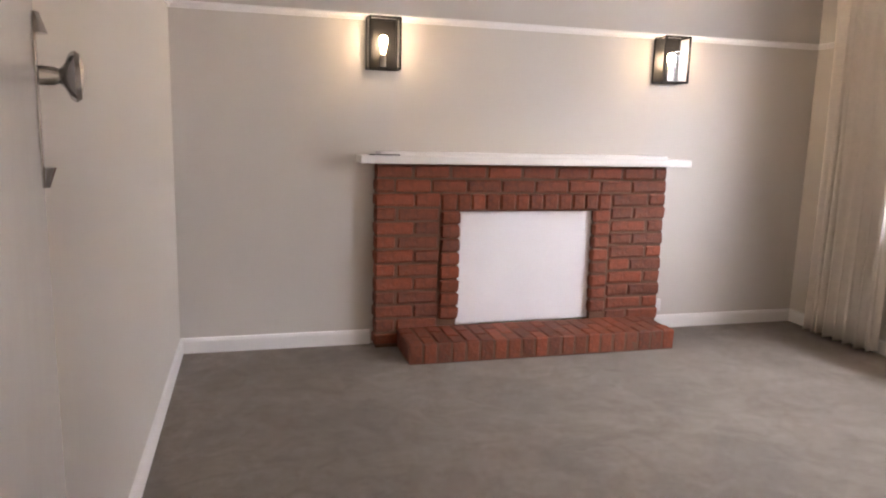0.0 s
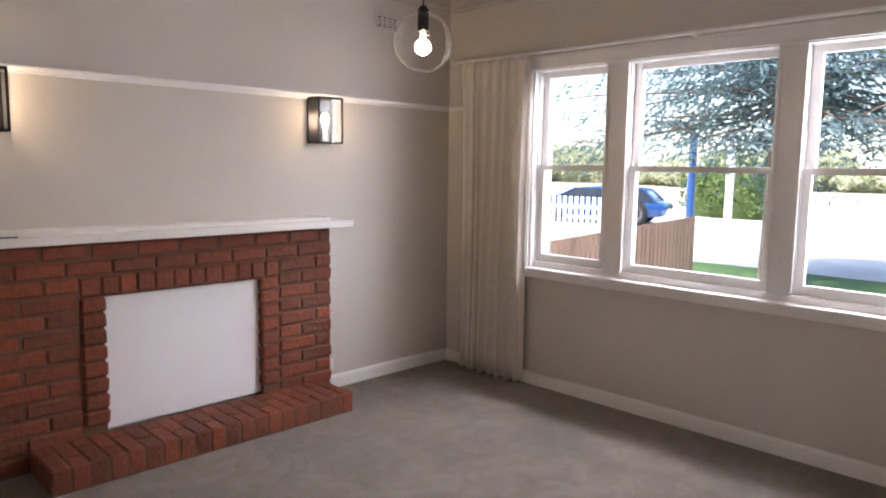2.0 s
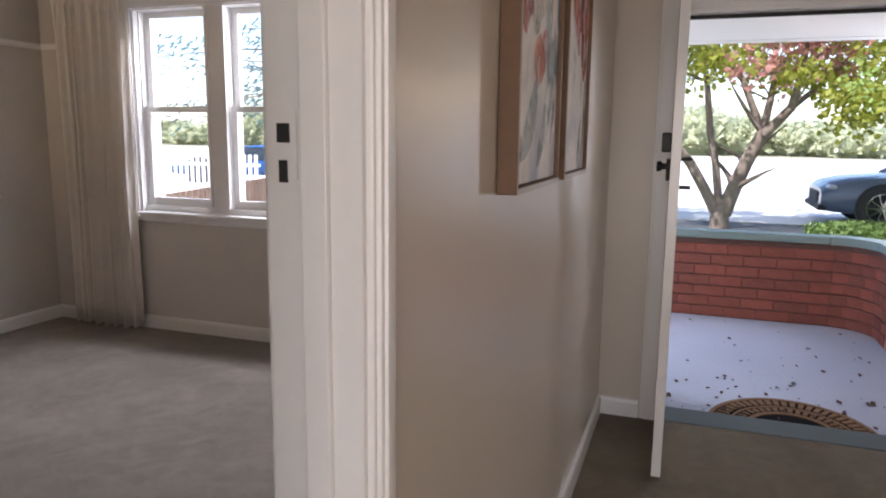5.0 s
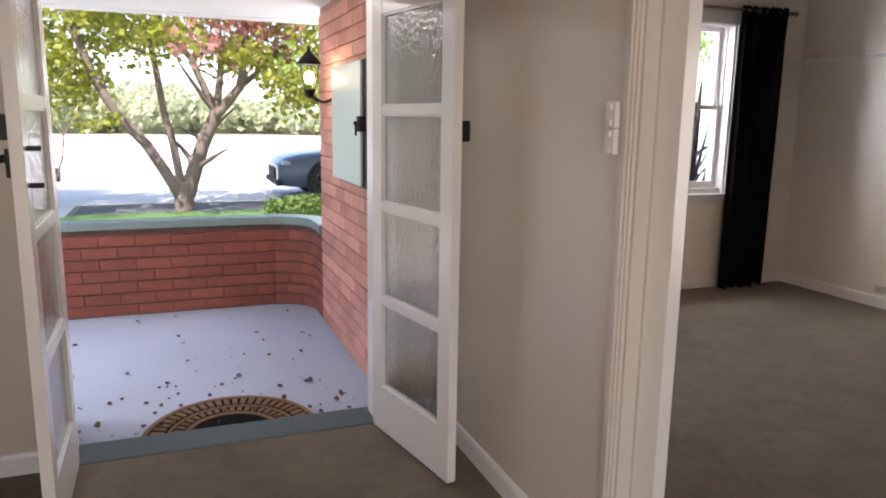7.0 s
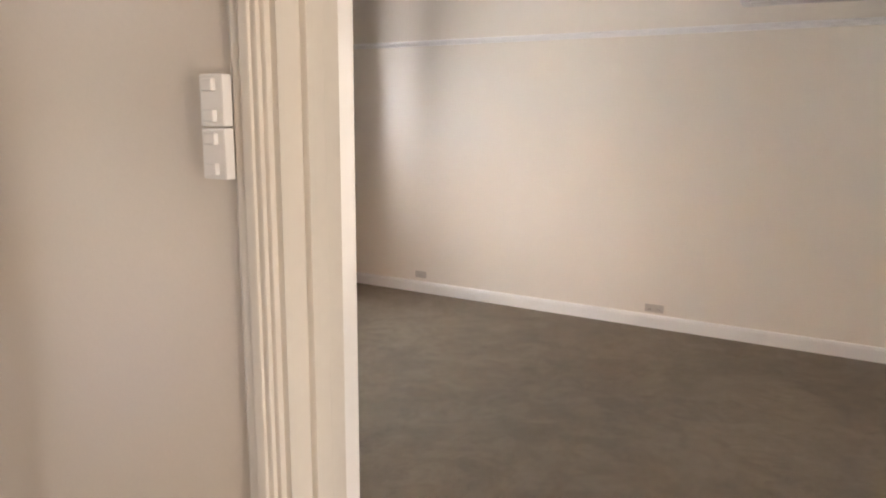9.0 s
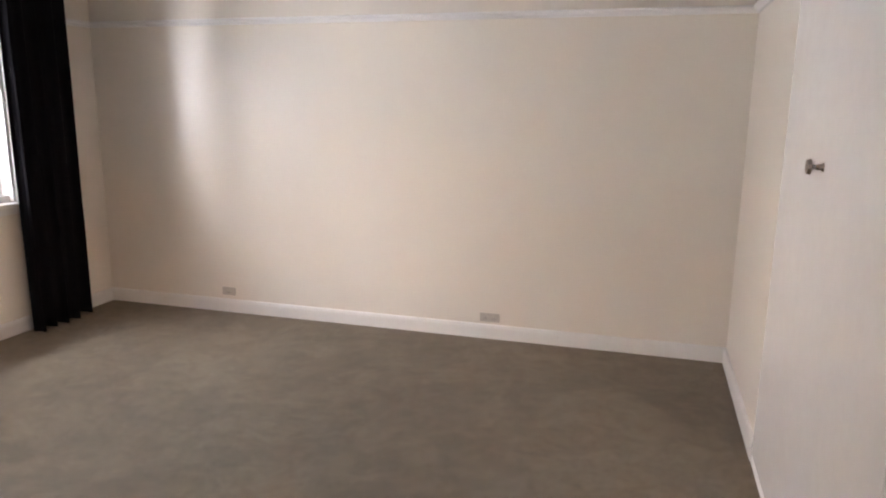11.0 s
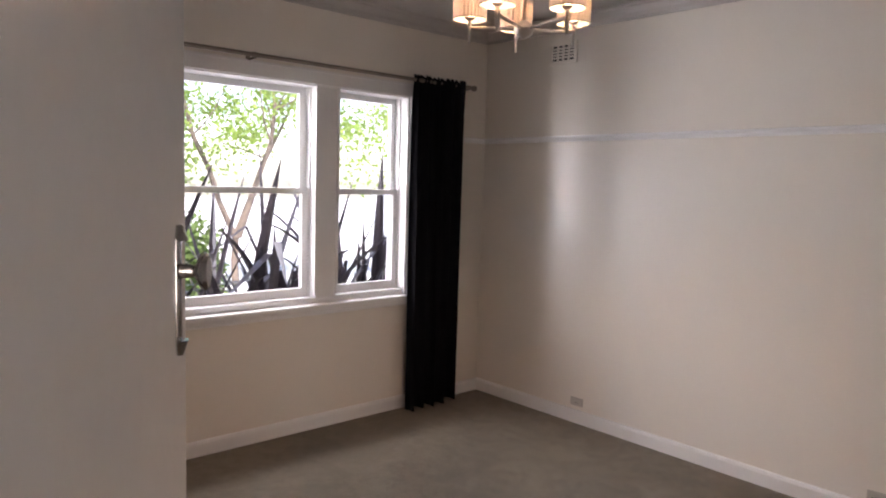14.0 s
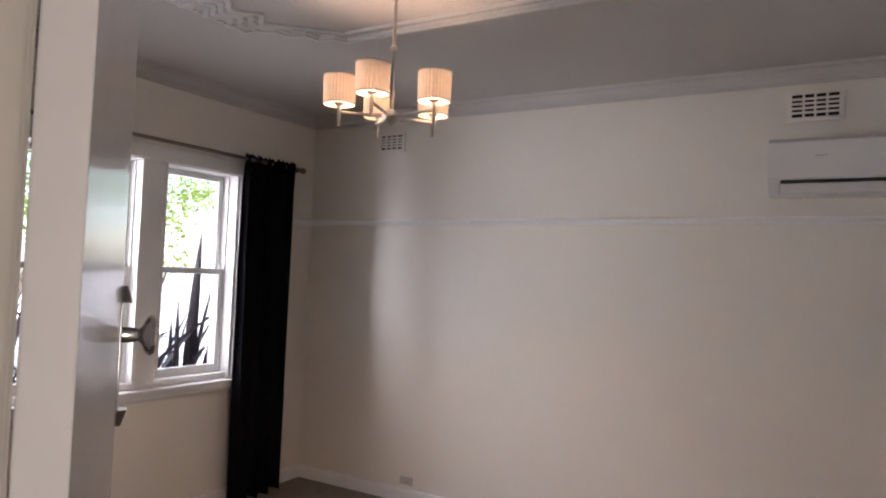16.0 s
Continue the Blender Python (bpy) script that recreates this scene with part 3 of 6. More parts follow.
def curtain_rod(name, x, wall_x, y0, y1, z, r, mat, ring_ys, brackets, label, finial=0.02):
    c = thing(name, x, (y0 + y1) / 2, z, 0, label, "curtain rod")
    cy = (y0 + y1) / 2
    part("rod", tube(B(), (0, y0 - cy, 0), (0, y1 - cy, 0), r, n=14), mat, c, smooth=True)
    for s, yy in ((-1, y0 - cy), (1, y1 - cy)):
        f = B()
        ball(f, (0, yy + s * finial * 0.8, 0), finial)
        tube(f, (0, yy, 0), (0, yy + s * 0.008, 0), finial * 0.8)
        part("finial", f, mat, c, smooth=True)
    for yy in brackets:
        b = B()
        tube(b, (0, yy - cy, -r), (wall_x - x, yy - cy, -r - 0.006), 0.007, n=8)
        box(b, wall_x - x - 0.006, wall_x - x - 0.001, yy - cy - 0.014, yy - cy + 0.014, -r - 0.03, 0.012, 0.002)
        tube(b, (0, yy - cy - 0.01, 0), (0, yy - cy + 0.01, 0), r + 0.004)
        part("bracket", b, mat, c)
    for yy in ring_ys:
        t = B()
        n1, n2 = 16, 6
        vs = [[t.verts.new(((r + 0.008 + 0.004 * math.cos(q)) * math.cos(p), yy - cy + 0.004 * math.sin(q), -0.006 + (r + 0.008 + 0.004 * math.cos(q)) * math.sin(p)))
               for q in [2 * math.pi * k / n2 for k in range(n2)]] for p in [2 * math.pi * k / n1 for k in range(n1)]]
        for i in range(n1):
            for k in range(n2):
                t.faces.new((vs[i][k], vs[(i + 1) % n1][k], vs[(i + 1) % n1][(k + 1) % n2], vs[i][(k + 1) % n2]))
        part("ring", t, mat, c, smooth=True)
    return c


def spaced(a, b, n):
    return [a + (b - a) * i / (n - 1) for i in range(n)]


curtain("curtain", 4.315, 4.05, 4.70, 0.022, 2.292, 8, 0.038, M_CREAM, "cream pinch-pleated cloth curtain drawn back", -0.05, 3)
curtain("curtain", 4.315, 1.10, 1.68, 0.022, 2.292, 9, 0.036, M_CREAM, "cream pinch-pleated cloth curtain drawn back near the corner", 0.05, 5)
curtain_rod("curtain_rod", 4.315, 4.40, 1.07, 4.76, 2.300, 0.0115, M_TRIM, spaced(4.06, 4.30, 8) + spaced(4.42, 4.72, 4) + spaced(1.36, 1.66, 9) + [1.12, 1.26],
            [4.74, 2.91, 1.09], "white curtain pole with rings", 0.024)
curtain("curtain", 5.635, -4.74, -4.27, 0.012, 2.355, 5, 0.030, M_NAVY, "plain black blockout curtain drawn to one side", 0.02, 8)
curtain_rod("curtain_rod", 5.655, 5.75, -4.83, -1.45, 2.325, 0.0125, M_ROD, [], [-4.79, -3.10, -1.50], "brushed metal curtain pole with ball ends", 0.022)


# ---- fireplace ----
brick_cache = {}


def brick_mesh(lx, ly, lz, variant, mat, soft=0.010):
    """A worn brick, centred, with rounded uneven corners; shared by all bricks of its size."""
    key = (round(lx, 3), round(ly, 3), round(lz, 3), variant, mat.name)
    if key not in brick_cache:
        rnd = random.Random(hash(key[:4]) % 9999 + variant)
        bm = bmesh.new()
        bmesh.ops.create_cube(bm, size=1)
        bmesh.ops.transform(bm, matrix=Matrix.Diagonal((lx, ly, lz, 1)), verts=bm.verts)
        bmesh.ops.bevel(bm, geom=list(bm.edges), offset=min(soft, lx * 0.2, ly * 0.2, lz * 0.2), segments=2 if soft > 0.012 else 1, affect="EDGES")
        for v in bm.verts:
            v.co += Vector([rnd.uniform(-1, 1) * soft * 0.25 for _ in range(3)])
        me = bpy.data.meshes.new("brick")
        bm.to_mesh(me)
        bm.free()
        me.materials.append(mat)
        brick_cache[key] = me
    return brick_cache[key]


brick_rnd = random.Random(11)


def brick(parent, c, size, mat, soft=0.010, rz=0.0):
    size = [round(s * 50) / 50 if s > 0.14 else round(s, 3) for s in size]
    ob = new("brick", brick_mesh(*size, brick_rnd.randrange(3), mat, soft))
    ob.parent = parent
    ob.matrix_basis = pose(*c, brick_rnd.uniform(-0.6, 0.6), brick_rnd.uniform(-0.6, 0.6), rz + brick_rnd.uniform(-0.5, 0.5))
    return ob


def fireplace():
    f = thing("fireplace", 2.23, 4.90, 0, 0, "red clinker brick fireplace, white mantel shelf, boarded opening, raised hearth", "fireplace")
    ox, oy = 2.23, 4.90
    for x0, x1, z0 in ((1.262, 1.77, 0), (2.70, 3.198, 0), (1.77, 2.70, 0.842)):
        part("mortar_bed", box(B(), x0 - ox, x1 - ox, 4.7985 - oy, 4.897 - oy, z0, 1.13), M_MORTAR, f)
    yf, dep = 4.79, 0.10

    def lay(x0, x1, z0, z1, out=0.0):
        out += brick_rnd.uniform(-0.003, 0.004)
        brick(f, ((x0 + x1) / 2 - ox, yf + dep / 2 - out - oy, (z0 + z1) / 2), (x1 - x0 - 0.006, dep, z1 - z0 - 0.008), M_BRICK, 0.0115)

    h = 0.0862
    for c in range(11):
        z1 = 0.957 - c * h
        z0 = z1 - h
        a = c % 2
        for s0, s1 in (((1.25, 1.25 + (0.24, 0.13)[a]), (1.25 + (0.24, 0.13)[a], 1.655))):
            lay(s0, s1, z0, z1)
        for s0, s1 in ((2.81, 2.81 + (0.27, 0.16)[a]), (2.81 + (0.27, 0.16)[a], 3.21 + (0.0, 0.006)[a])):
            lay(s0, s1, z0, z1)
        if c > 0:
            zz1 = 0.850 - (c - 1) * h
            if zz1 - h > 0.08:
                lay(1.655, 1.785, zz1 - h, zz1, 0.012)
                lay(2.69, 2.81, zz1 - h, zz1, 0.001)
    x = 1.655
    widths = [0.10, 0.085, 0.085, 0.09, 0.10, 0.085, 0.085, 0.10, 0.09, 0.085, 0.085, 0.09]
    for w in widths:
        lay(x, min(x + w * 1.068, 2.81), 0.845, 0.957, 0.004)
        x += w * 1.068
    for row, z0, off in ((0, 0.957, 0.12), (1, 1.043, 0.0)):
        x = 1.25
        first = True
        while x < 3.2:
            w = off if first and off else 0.245 * (0.95 if row else 0.92)
            first = False
            x1 = min(x + w, 3.21)
            if 3.21 - x1 < 0.05:
                x1 = 3.21
            lay(x, x1, z0, z0 + h)
            x = x1
    board = B()
    box(board, 1.74 - ox, 2.72 - ox, 4.835 - oy, 4.845 - oy, 0.12, 0.86)
    part("fireboard", board, M_BOARD, f, "white painted board closing the opening")
    sh = B()
    box(sh, 1.148 - ox, 3.315 - ox, 4.685 - oy, 4.899 - oy, 1.136, 1.182, 0.008)
    box(sh, 1.27 - ox, 3.17 - ox, 4.74 - oy, 4.899 - oy, 1.181, 1.203, 0.004)
    part("mantel_shelf", sh, M_TRIM, f, "white painted stepped mantel shelf")
    hr = B()
    box(hr, 1.397 - ox, 3.113 - ox, 4.438 - oy, 4.80 - oy, 0.0, 0.119)
    hearth = part("hearth", hr, M_MORTAR, f, "raised hearth of bricks on edge")
    n = 20
    step = (3.12 - 1.39) / n
    for i in range(n):
        x0 = 1.39 + i * step
        long_front = i % 2 == 0
        cut = 4.66 if long_front else 4.56
        for ya, yb in ((4.432, cut), (cut, 4.795)):
            brick(hearth, (x0 + step / 2 - ox, (ya + yb) / 2 - oy, 0.062 + brick_rnd.uniform(-0.002, 0.003)), (step - 0.005, yb - ya - 0.006, 0.125), M_BRICK, 0.009)
    return f


fireplace()
tray = thing("paper_tray", 1.285, 4.735, 1.183, 0, "thin flat grey-edged card lying on the mantel", "card")
part("card", box(B(), -0.09, 0.09, -0.04, 0.04, 0, 0.004), M_PLASTIC, tray)
part("edge_strip", box(B(), -0.09, 0.09, -0.046, -0.041, 0.001, 0.007), M_DARK, tray, "dark edge strip")


# ---- lamps ----
def wall_sconce(x, z, label):
    s = thing("wall_lantern", x, 4.899, z, 0, label, "wall lamp", "sconces over the mantel")
    w, h, d = 0.094, 0.147, 0.130
    t = 0.012
    part("back_plate", box(B(), -w, w, -0.008, 0, -h, h, 0.002), M_BLACK, s)
    fr = B()
    for sx in (-1, 1):
        for y in (-d, -0.012):
            box(fr, sx * w - t * (sx > 0), sx * w + t * (sx < 0), y - t / 2, y + t / 2, -h, h)
        for z_ in (-h, h - t):
            box(fr, sx * w - t * (sx > 0), sx * w + t * (sx < 0), -d + t / 2, -0.012, z_, z_ + t)
    for z_ in (-h, h - t):
        box(fr, -w, w, -d - t / 2, -d + t / 2, z_, z_ + t)
        box(fr, -w, w, -0.018, -0.008, z_, z_ + t)
    part("frame", fr, M_BLACK, s, "black square-edged lantern frame")
    part("glass", box(B(), -w + t, w - t, -d - 0.001, -d + 0.001, -h + t, h - t), M_GLASS, s, "clear front glass", shadow=False)
    for sx in (-1, 1):
        part("glass", box(B(), sx * (w - 0.004) - 0.001, sx * (w - 0.004) + 0.001, -d + t, -0.016, -h + t, h - t), M_GLASS, s, "clear side glass", shadow=False)
    part("lampholder", lathe(B(), [(0.0, -0.139), (0.018, -0.139), (0.018, -0.07), (0.014, -0.062), (0.0, -0.062)], (0, -0.065, 0), 14), M_NICKEL, s, smooth=True)
    part("bulb", lathe(B(), [(0.001, -0.062), (0.010, -0.055), (0.014, -0.03), (0.024, 0.0), (0.026, 0.02), (0.018, 0.042), (0.001, 0.050)], (0, -0.065, 0), 16),
         M_BULB, s, "glowing bulb", smooth=True, shadow=False)
    return s


wall_sconce(1.295, 1.82, "black framed glass box wall lantern, lit")
wall_sconce(3.195, 1.82, "black framed glass box wall lantern, lit, nearer the window")
point_lamp("sconce_light", (1.295, 4.834, 1.83), 0.7, 0.003, (1.0, 0.76, 0.52))
point_lamp("sconce_light", (3.195, 4.834, 1.83), 0.7, 0.003, (1.0, 0.76, 0.52))


def pendant():
    p = thing("pendant_lamp", 2.285, 2.93, CEIL, 0, "clear glass globe pendant with a lit filament bulb", "pendant lamp")
    z = 1.988 - CEIL
    part("ceiling_cup", lathe(B(), [(0.0, 0.0), (0.055, 0.0), (0.05, -0.025), (0.0, -0.03)], n=20), M_BLACK, p, smooth=True)
    part("cord", tube(B(), (0, 0, -0.028), (0, 0, z + 0.128), 0.003, n=8), M_BLACK, p)
    part("lampholder", lathe(B(), [(0.0, z + 0.132), (0.010, z + 0.128), (0.020, z + 0.115), (0.021, z + 0.04), (0.0, z + 0.038)], n=16), M_BLACK, p, smooth=True)
    prof = [(0.108 * math.sin(a), z + 0.108 * math.cos(a)) for a in [radians(d) for d in range(11, 181, 6)]]
    prof[-1] = (0.0005, prof[-1][1])
    inner = [(max(0.0003, r * 0.985), z + (h - z) * 0.985) for r, h in reversed(prof)]
    part("globe", lathe(B(), prof + inner, n=36), M_GLASS, p, "clear blown glass globe", smooth=True, shadow=False)
    part("bulb", lathe(B(), [(0.001, z + 0.04), (0.007, z + 0.035), (0.009, z + 0.01), (0.014, z - 0.020), (0.012, z - 0.038), (0.001, z - 0.048)], n=16),
         M_BULB, p, "glowing filament bulb", smooth=True, shadow=False)


pendant()
point_lamp("pendant_light", (2.285, 2.93, 1.97), 0.8, 0.03)


def chandelier():
    cx, cy, hub = 3.621, -3.119, 2.190
    c = thing("chandelier", cx, cy, CEIL, 0, "brushed metal five-arm chandelier with pleated cream shades, lit", "chandelier")
    z = hub - CEIL
    part("ceiling_cup", lathe(B(), [(0.0, 0.0), (0.06, 0.0), (0.055, -0.03), (0.0, -0.035)], n=20), M_NICKEL, c, smooth=True)
    rod = tube(B(), (0, 0, -0.03), (0, 0, z), 0.0065, n=10)
    ball(rod, (0, 0, z + 0.27), 0.014, 10, 8)
    part("stem", rod, M_NICKEL, c, smooth=True)
    part("hub", lathe(B(), [(0.0, z - 0.035), (0.012, z - 0.03), (0.03, z - 0.018), (0.036, z), (0.03, z + 0.014), (0.010, z + 0.03), (0.0, z + 0.03)], n=18), M_NICKEL, c,
         smooth=True)
    for i in range(5):
        a = radians(-39.0 + 72 * i)
        r = 0.202
        px, py = r * math.cos(a), r * math.sin(a)
        arm = B()
        tube(arm, (0.02 * math.cos(a), 0.02 * math.sin(a), z), (px, py, z + 0.010), 0.0065, n=8)
        lathe(arm, [(0.0, z - 0.046), (0.006, z - 0.046), (0.008, z + 0.012), (0.008, z + 0.034), (0.020, z + 0.045), (0.009, z + 0.056), (0.0, z + 0.058)], (px, py, 0), 12)
        ao = part("arm", arm, M_NICKEL, c, smooth=True)
        sh = B()
        n = 60
        lo, hi = z + 0.040, z + 0.148
        rings = []
        for rr, zz in ((0.0605, lo), (0.0630, hi), (0.0615, hi), (0.0590, lo)):
            rings.append([sh.verts.new((px + (rr + 0.0011 * (-1) ** k) * math.cos(2 * math.pi * k / n), py + (rr + 0.0011 * (-1) ** k) * math.sin(2 * math.pi * k / n), zz))
                          for k in range(n)])
        for p, q in zip(rings, rings[1:] + rings[:1]):
            for k in range(n):
                sh.faces.new((p[k], p[(k + 1) % n], q[(k + 1) % n], q[k]))
        part("shade", sh, M_SHADE, ao, "pleated cream cloth shade")
        for zz, rr in ((lo, 0.0618), (hi, 0.0642)):
            rim = lathe(B(), [(rr - 0.001, zz - 0.002), (rr + 0.001, zz - 0.002), (rr + 0.001, zz + 0.002), (rr - 0.001, zz + 0.002)], (px, py, 0), 30)
            part("shade_rim", rim, M_NICKEL, ao)
        part("bulb", ball(B(), (px, py, z + 0.080), 0.014, 12, 8, sz=1.5), M_BULB, ao, "glowing bulb", smooth=True, shadow=False)
        point_lamp("chandelier_light", (cx + px, cy + py, hub + 0.075), 2.0, 0.015, (1.0, 0.66, 0.43))


M_SHADE = thin_material("pleated_shade_cloth", (0.84, 0.76, 0.70), 0.36, 0.9, 0.06, 0.0)
chandelier()


# ---- plaster ceiling panel ----
def ceiling_panel():
    """A long octagon of stepped ribs with wavering corners; each end carries zigzag bands and a comb of teeth."""
    bm = B()
    cx, cy = 3.62, -3.12
    rib = [(-0.013, 0), (-0.008, -0.010), (0.008, -0.010), (0.013, 0)]
    for hx, hy, cut, wave in ((1.03, 0.585, 0.31, 0.022), (0.985, 0.545, 0.30, 0.018), (0.92, 0.475, 0.28, 0.0)):
        pts = [(hx, -hy + cut), (hx, hy - cut), (hx - cut, hy), (-hx + cut, hy), (-hx, hy - cut), (-hx, -hy + cut), (-hx + cut, -hy), (hx - cut, -hy)]
        path = []
        for k in range(8):
            a, b = Vector(pts[k]), Vector(pts[(k + 1) % 8])
            path.append(a)
            if wave and k % 2 == 1:
                d = (b - a).normalized()
                side = Vector((-d.y, d.x))
                path += [a.lerp(b, q / 6) + side * wave * (1 if q % 2 else -1) for q in range(1, 6)]
        sweep(bm, rib, [(cx + p.x, cy + p.y, CEIL - 0.0005) for p in path], closed=True)
    for s in (-1, 1):
        for row in range(4):
            x, half, n = cx + s * (0.895 + row * 0.055), 0.30 - row * 0.03, 6
            for i in range(n):
                ya, yb = cy - half + 2 * half * i / n, cy - half + 2 * half * (i + 1) / n
                za, zb = (0.05, -0.05) if i % 2 else (-0.05, 0.05)
                a, b = Vector((x + s * za, ya, CEIL - 0.0005)), Vector((x + s * zb, yb, CEIL - 0.0005))
                d = (b - a).normalized()
                a, b, side = a - d * 0.008, b + d * 0.008, Vector((-d.y, d.x, 0)) * 0.015
                v = [bm.verts.new(p) for p in (a - side, b - side, b + side, a + side)]
                w = [bm.verts.new(p + Vector((0, 0, -0.012))) for p in (a - side * 0.7, b - side * 0.7, b + side * 0.7, a + side * 0.7)]
                bm.faces.new(w)
                for q in range(4):
                    bm.faces.new((v[q], v[(q + 1) % 4], w[(q + 1) % 4], w[q]))
        for e in (-1, 1):
            x0, x1 = sorted((cx + s * 1.082, cx + s * 1.096))
            y0, y1 = sorted((cy + e * 0.03, cy + e * 0.25))
            box(bm, x0, x1, y0, y1, CEIL - 0.016, CEIL - 0.0005, 0.003)
            for i in range(7):
                y = cy + e * (0.038 + 0.034 * i)
                x0, x1 = sorted((cx + s * 1.035, cx + s * 1.0815))
                box(bm, x0, x1, y - 0.007, y + 0.007, CEIL - 0.015, CEIL - 0.0005, 0.003)
    structure("ceiling_moulding", bm, M_PLASTER, "art deco plaster ceiling panel with zigzag ends", "plaster moulding")


ceiling_panel()


# ---- doors ----
def handle(parent, y, plate_z, knob_z, face_x, s, mat=M_CHROME):
    """A long back plate with pointed ends and an oval knob on a stem; s: which face of the leaf."""
    pl = B()
    box(pl, face_x, face_x + s * 0.004, y - 0.018, y + 0.018, plate_z - 0.095, plate_z + 0.095, 0.0015)
    for e in (-1, 1):
        tube(pl, (face_x + s * 0.002, y, plate_z + e * 0.09), (face_x + s * 0.002, y, plate_z + e * 0.118), 0.018, 0.008, 10)
    po = part("handle_plate", pl, mat, parent, "long polished back plate", smooth=True)
    kn = lathe(B(), [(0.0, 0.0), (0.012, 0.002), (0.011, 0.02), (0.009, 0.026), (0.014, 0.032), (0.027, 0.039), (0.031, 0.046), (0.027, 0.053), (0.012, 0.057), (0.0, 0.057)],
               (0, 0, 0), 22, "x")
    bmesh.ops.transform(kn, matrix=Matrix.Translation((face_x + s * 0.003, y, knob_z)) @ Matrix.Diagonal((s, 0.8, 1.15, 1)), verts=kn.verts)
    part("knob", kn, mat, po, "oval polished knob", smooth=True)


def panel_door(name, hx, hy, rz, width, label, knob_z):
    """A flush painted door. Local: the leaf runs along +y from the hinge, thickness along x."""
    d = thing(name, hx, hy, 0.012, rz, label, "door", kind="structure")
    leaf = B()
    box(leaf, -0.018, 0.018, 0.0, width, 0, 2.0, 0.002)
    part("leaf", leaf, M_DOOR, d)
    for s in (-1, 1):
        handle(d, width - 0.055, knob_z - 0.035, knob_z, s * 0.018, s)
    part("latch_plate", box(B(), -0.011, 0.011, width - 0.0005, width + 0.0015, knob_z - 0.08, knob_z + 0.07), M_NICKEL, d)
    for z in (0.2, 1.0, 1.75):
        part("hinge", tube(B(), (-0.02, -0.004, z), (-0.02, -0.004, z + 0.09), 0.006, n=10), M_NICKEL, d, smooth=True)
    return d


panel_door("door_lounge", 0.395, 0.985, 11.3, 0.84, "gloss white flush door standing open, polished knob", 1.385)
panel_door("door_bedroom", 2.510, -1.196, -126.4, 0.82, "gloss white flush door standing open into the bedroom, polished knob", 1.448)


def front_door(name, hx, hy, rz, label):
    """One leaf of the glazed pair. Local: runs along +y from the hinge."""
    w, h, t = 0.645, 1.94, 0.019
    d = thing(name, hx, hy, 0.012, rz, label, "door", kind="structure")
    zs = [0.215, 0.595, 0.635, 1.010, 1.050, 1.420, 1.455, 1.825]
    part("stile", box(B(), -t, t, 0, 0.085, 0, h, 0.002), M_DOOR, d)
    part("stile", box(B(), -t, t, w - 0.085, w, 0, h, 0.002), M_DOOR, d)
    for a, b in ((0, zs[0]), (zs[1], zs[2]), (zs[3], zs[4]), (zs[5], zs[6]), (zs[7], h)):
        part("rail", box(B(), -t + 0.001, t - 0.001, 0.085, w - 0.085, a, b, 0.002), M_DOOR, d)
    for a, b in ((zs[0], zs[1]), (zs[2], zs[3]), (zs[4], zs[5]), (zs[6], zs[7])):
        part("pane", box(B(), -0.003, 0.003, 0.080, w - 0.080, a - 0.005, b + 0.005), M_RIPPLE, d, "rippled obscure glass pane", shadow=False)
        bd = B()
        for s in (-1, 1):
            xa, xb = sorted((s * 0.004, s * 0.012))
            box(bd, xa, xb, 0.085, 0.093, a, b)
            box(bd, xa, xb, w - 0.093, w - 0.085, a, b)
            box(bd, xa, xb, 0.093, w - 0.093, a, a + 0.008)
            box(bd, xa, xb, 0.093, w - 0.093, b - 0.008, b)
        part("glazing_bead", bd, M_DOOR, d)
    return d


fl = front_door("door_front_1", 3.965, 0.535, 91.2, "white glazed front door leaf with black lock, standing open")
fr_ = front_door("door_front_2", 3.950, -0.735, 101.3, "white glazed front door leaf with four rippled panes, standing open")
for d, inner in ((fl, 1), (fr_, -1)):
    s = inner
    lk = B()
    xa, xb = sorted((s * 0.019, s * 0.055))
    box(lk, xa, xb, 0.575, 0.645, 1.325, 1.40, 0.006)
    part("rim_lock", lk, M_BLACK, d, "black rim lock")
lk = B()
lathe(lk, [(0.0, 0.0), (0.022, 0.0), (0.024, 0.006), (0.012, 0.010), (0.012, 0.03), (0.020, 0.034), (0.020, 0.05), (0.0, 0.052)], (0.019, 0.61, 1.27), 16, "x")
box(lk, 0.019, 0.034, 0.59, 0.63, 1.215, 1.30, 0.004)
part("lower_lock", lk, M_BLACK, fl, "black lower latch", smooth=True)
for z in (1.19, 1.30):
    part("pull", tube(B(), (-0.019, 0.605, z), (-0.06, 0.605, z), 0.008, n=10), M_BLACK, fl, "dark outer pull")


# strike plate in the lounge door's jamb
sp = thing("strike_plate", LD1 - 0.0185, 0.945, 1.375, 0, "painted-over metal strike plate with two dark holes", "strike plate")
part("plate", box(B(), -0.002, 0.0, -0.0175, 0.0175, -0.036, 0.058, 0.0008), M_TRIM, sp)
part("hole", box(B(), -0.0035, -0.001, -0.008, 0.010, 0.010, 0.034), M_DARK, sp, "dark latch hole")
part("hole", box(B(), -0.0035, -0.001, -0.004, 0.008, -0.040, -0.012), M_DARK, sp, "dark bolt hole")


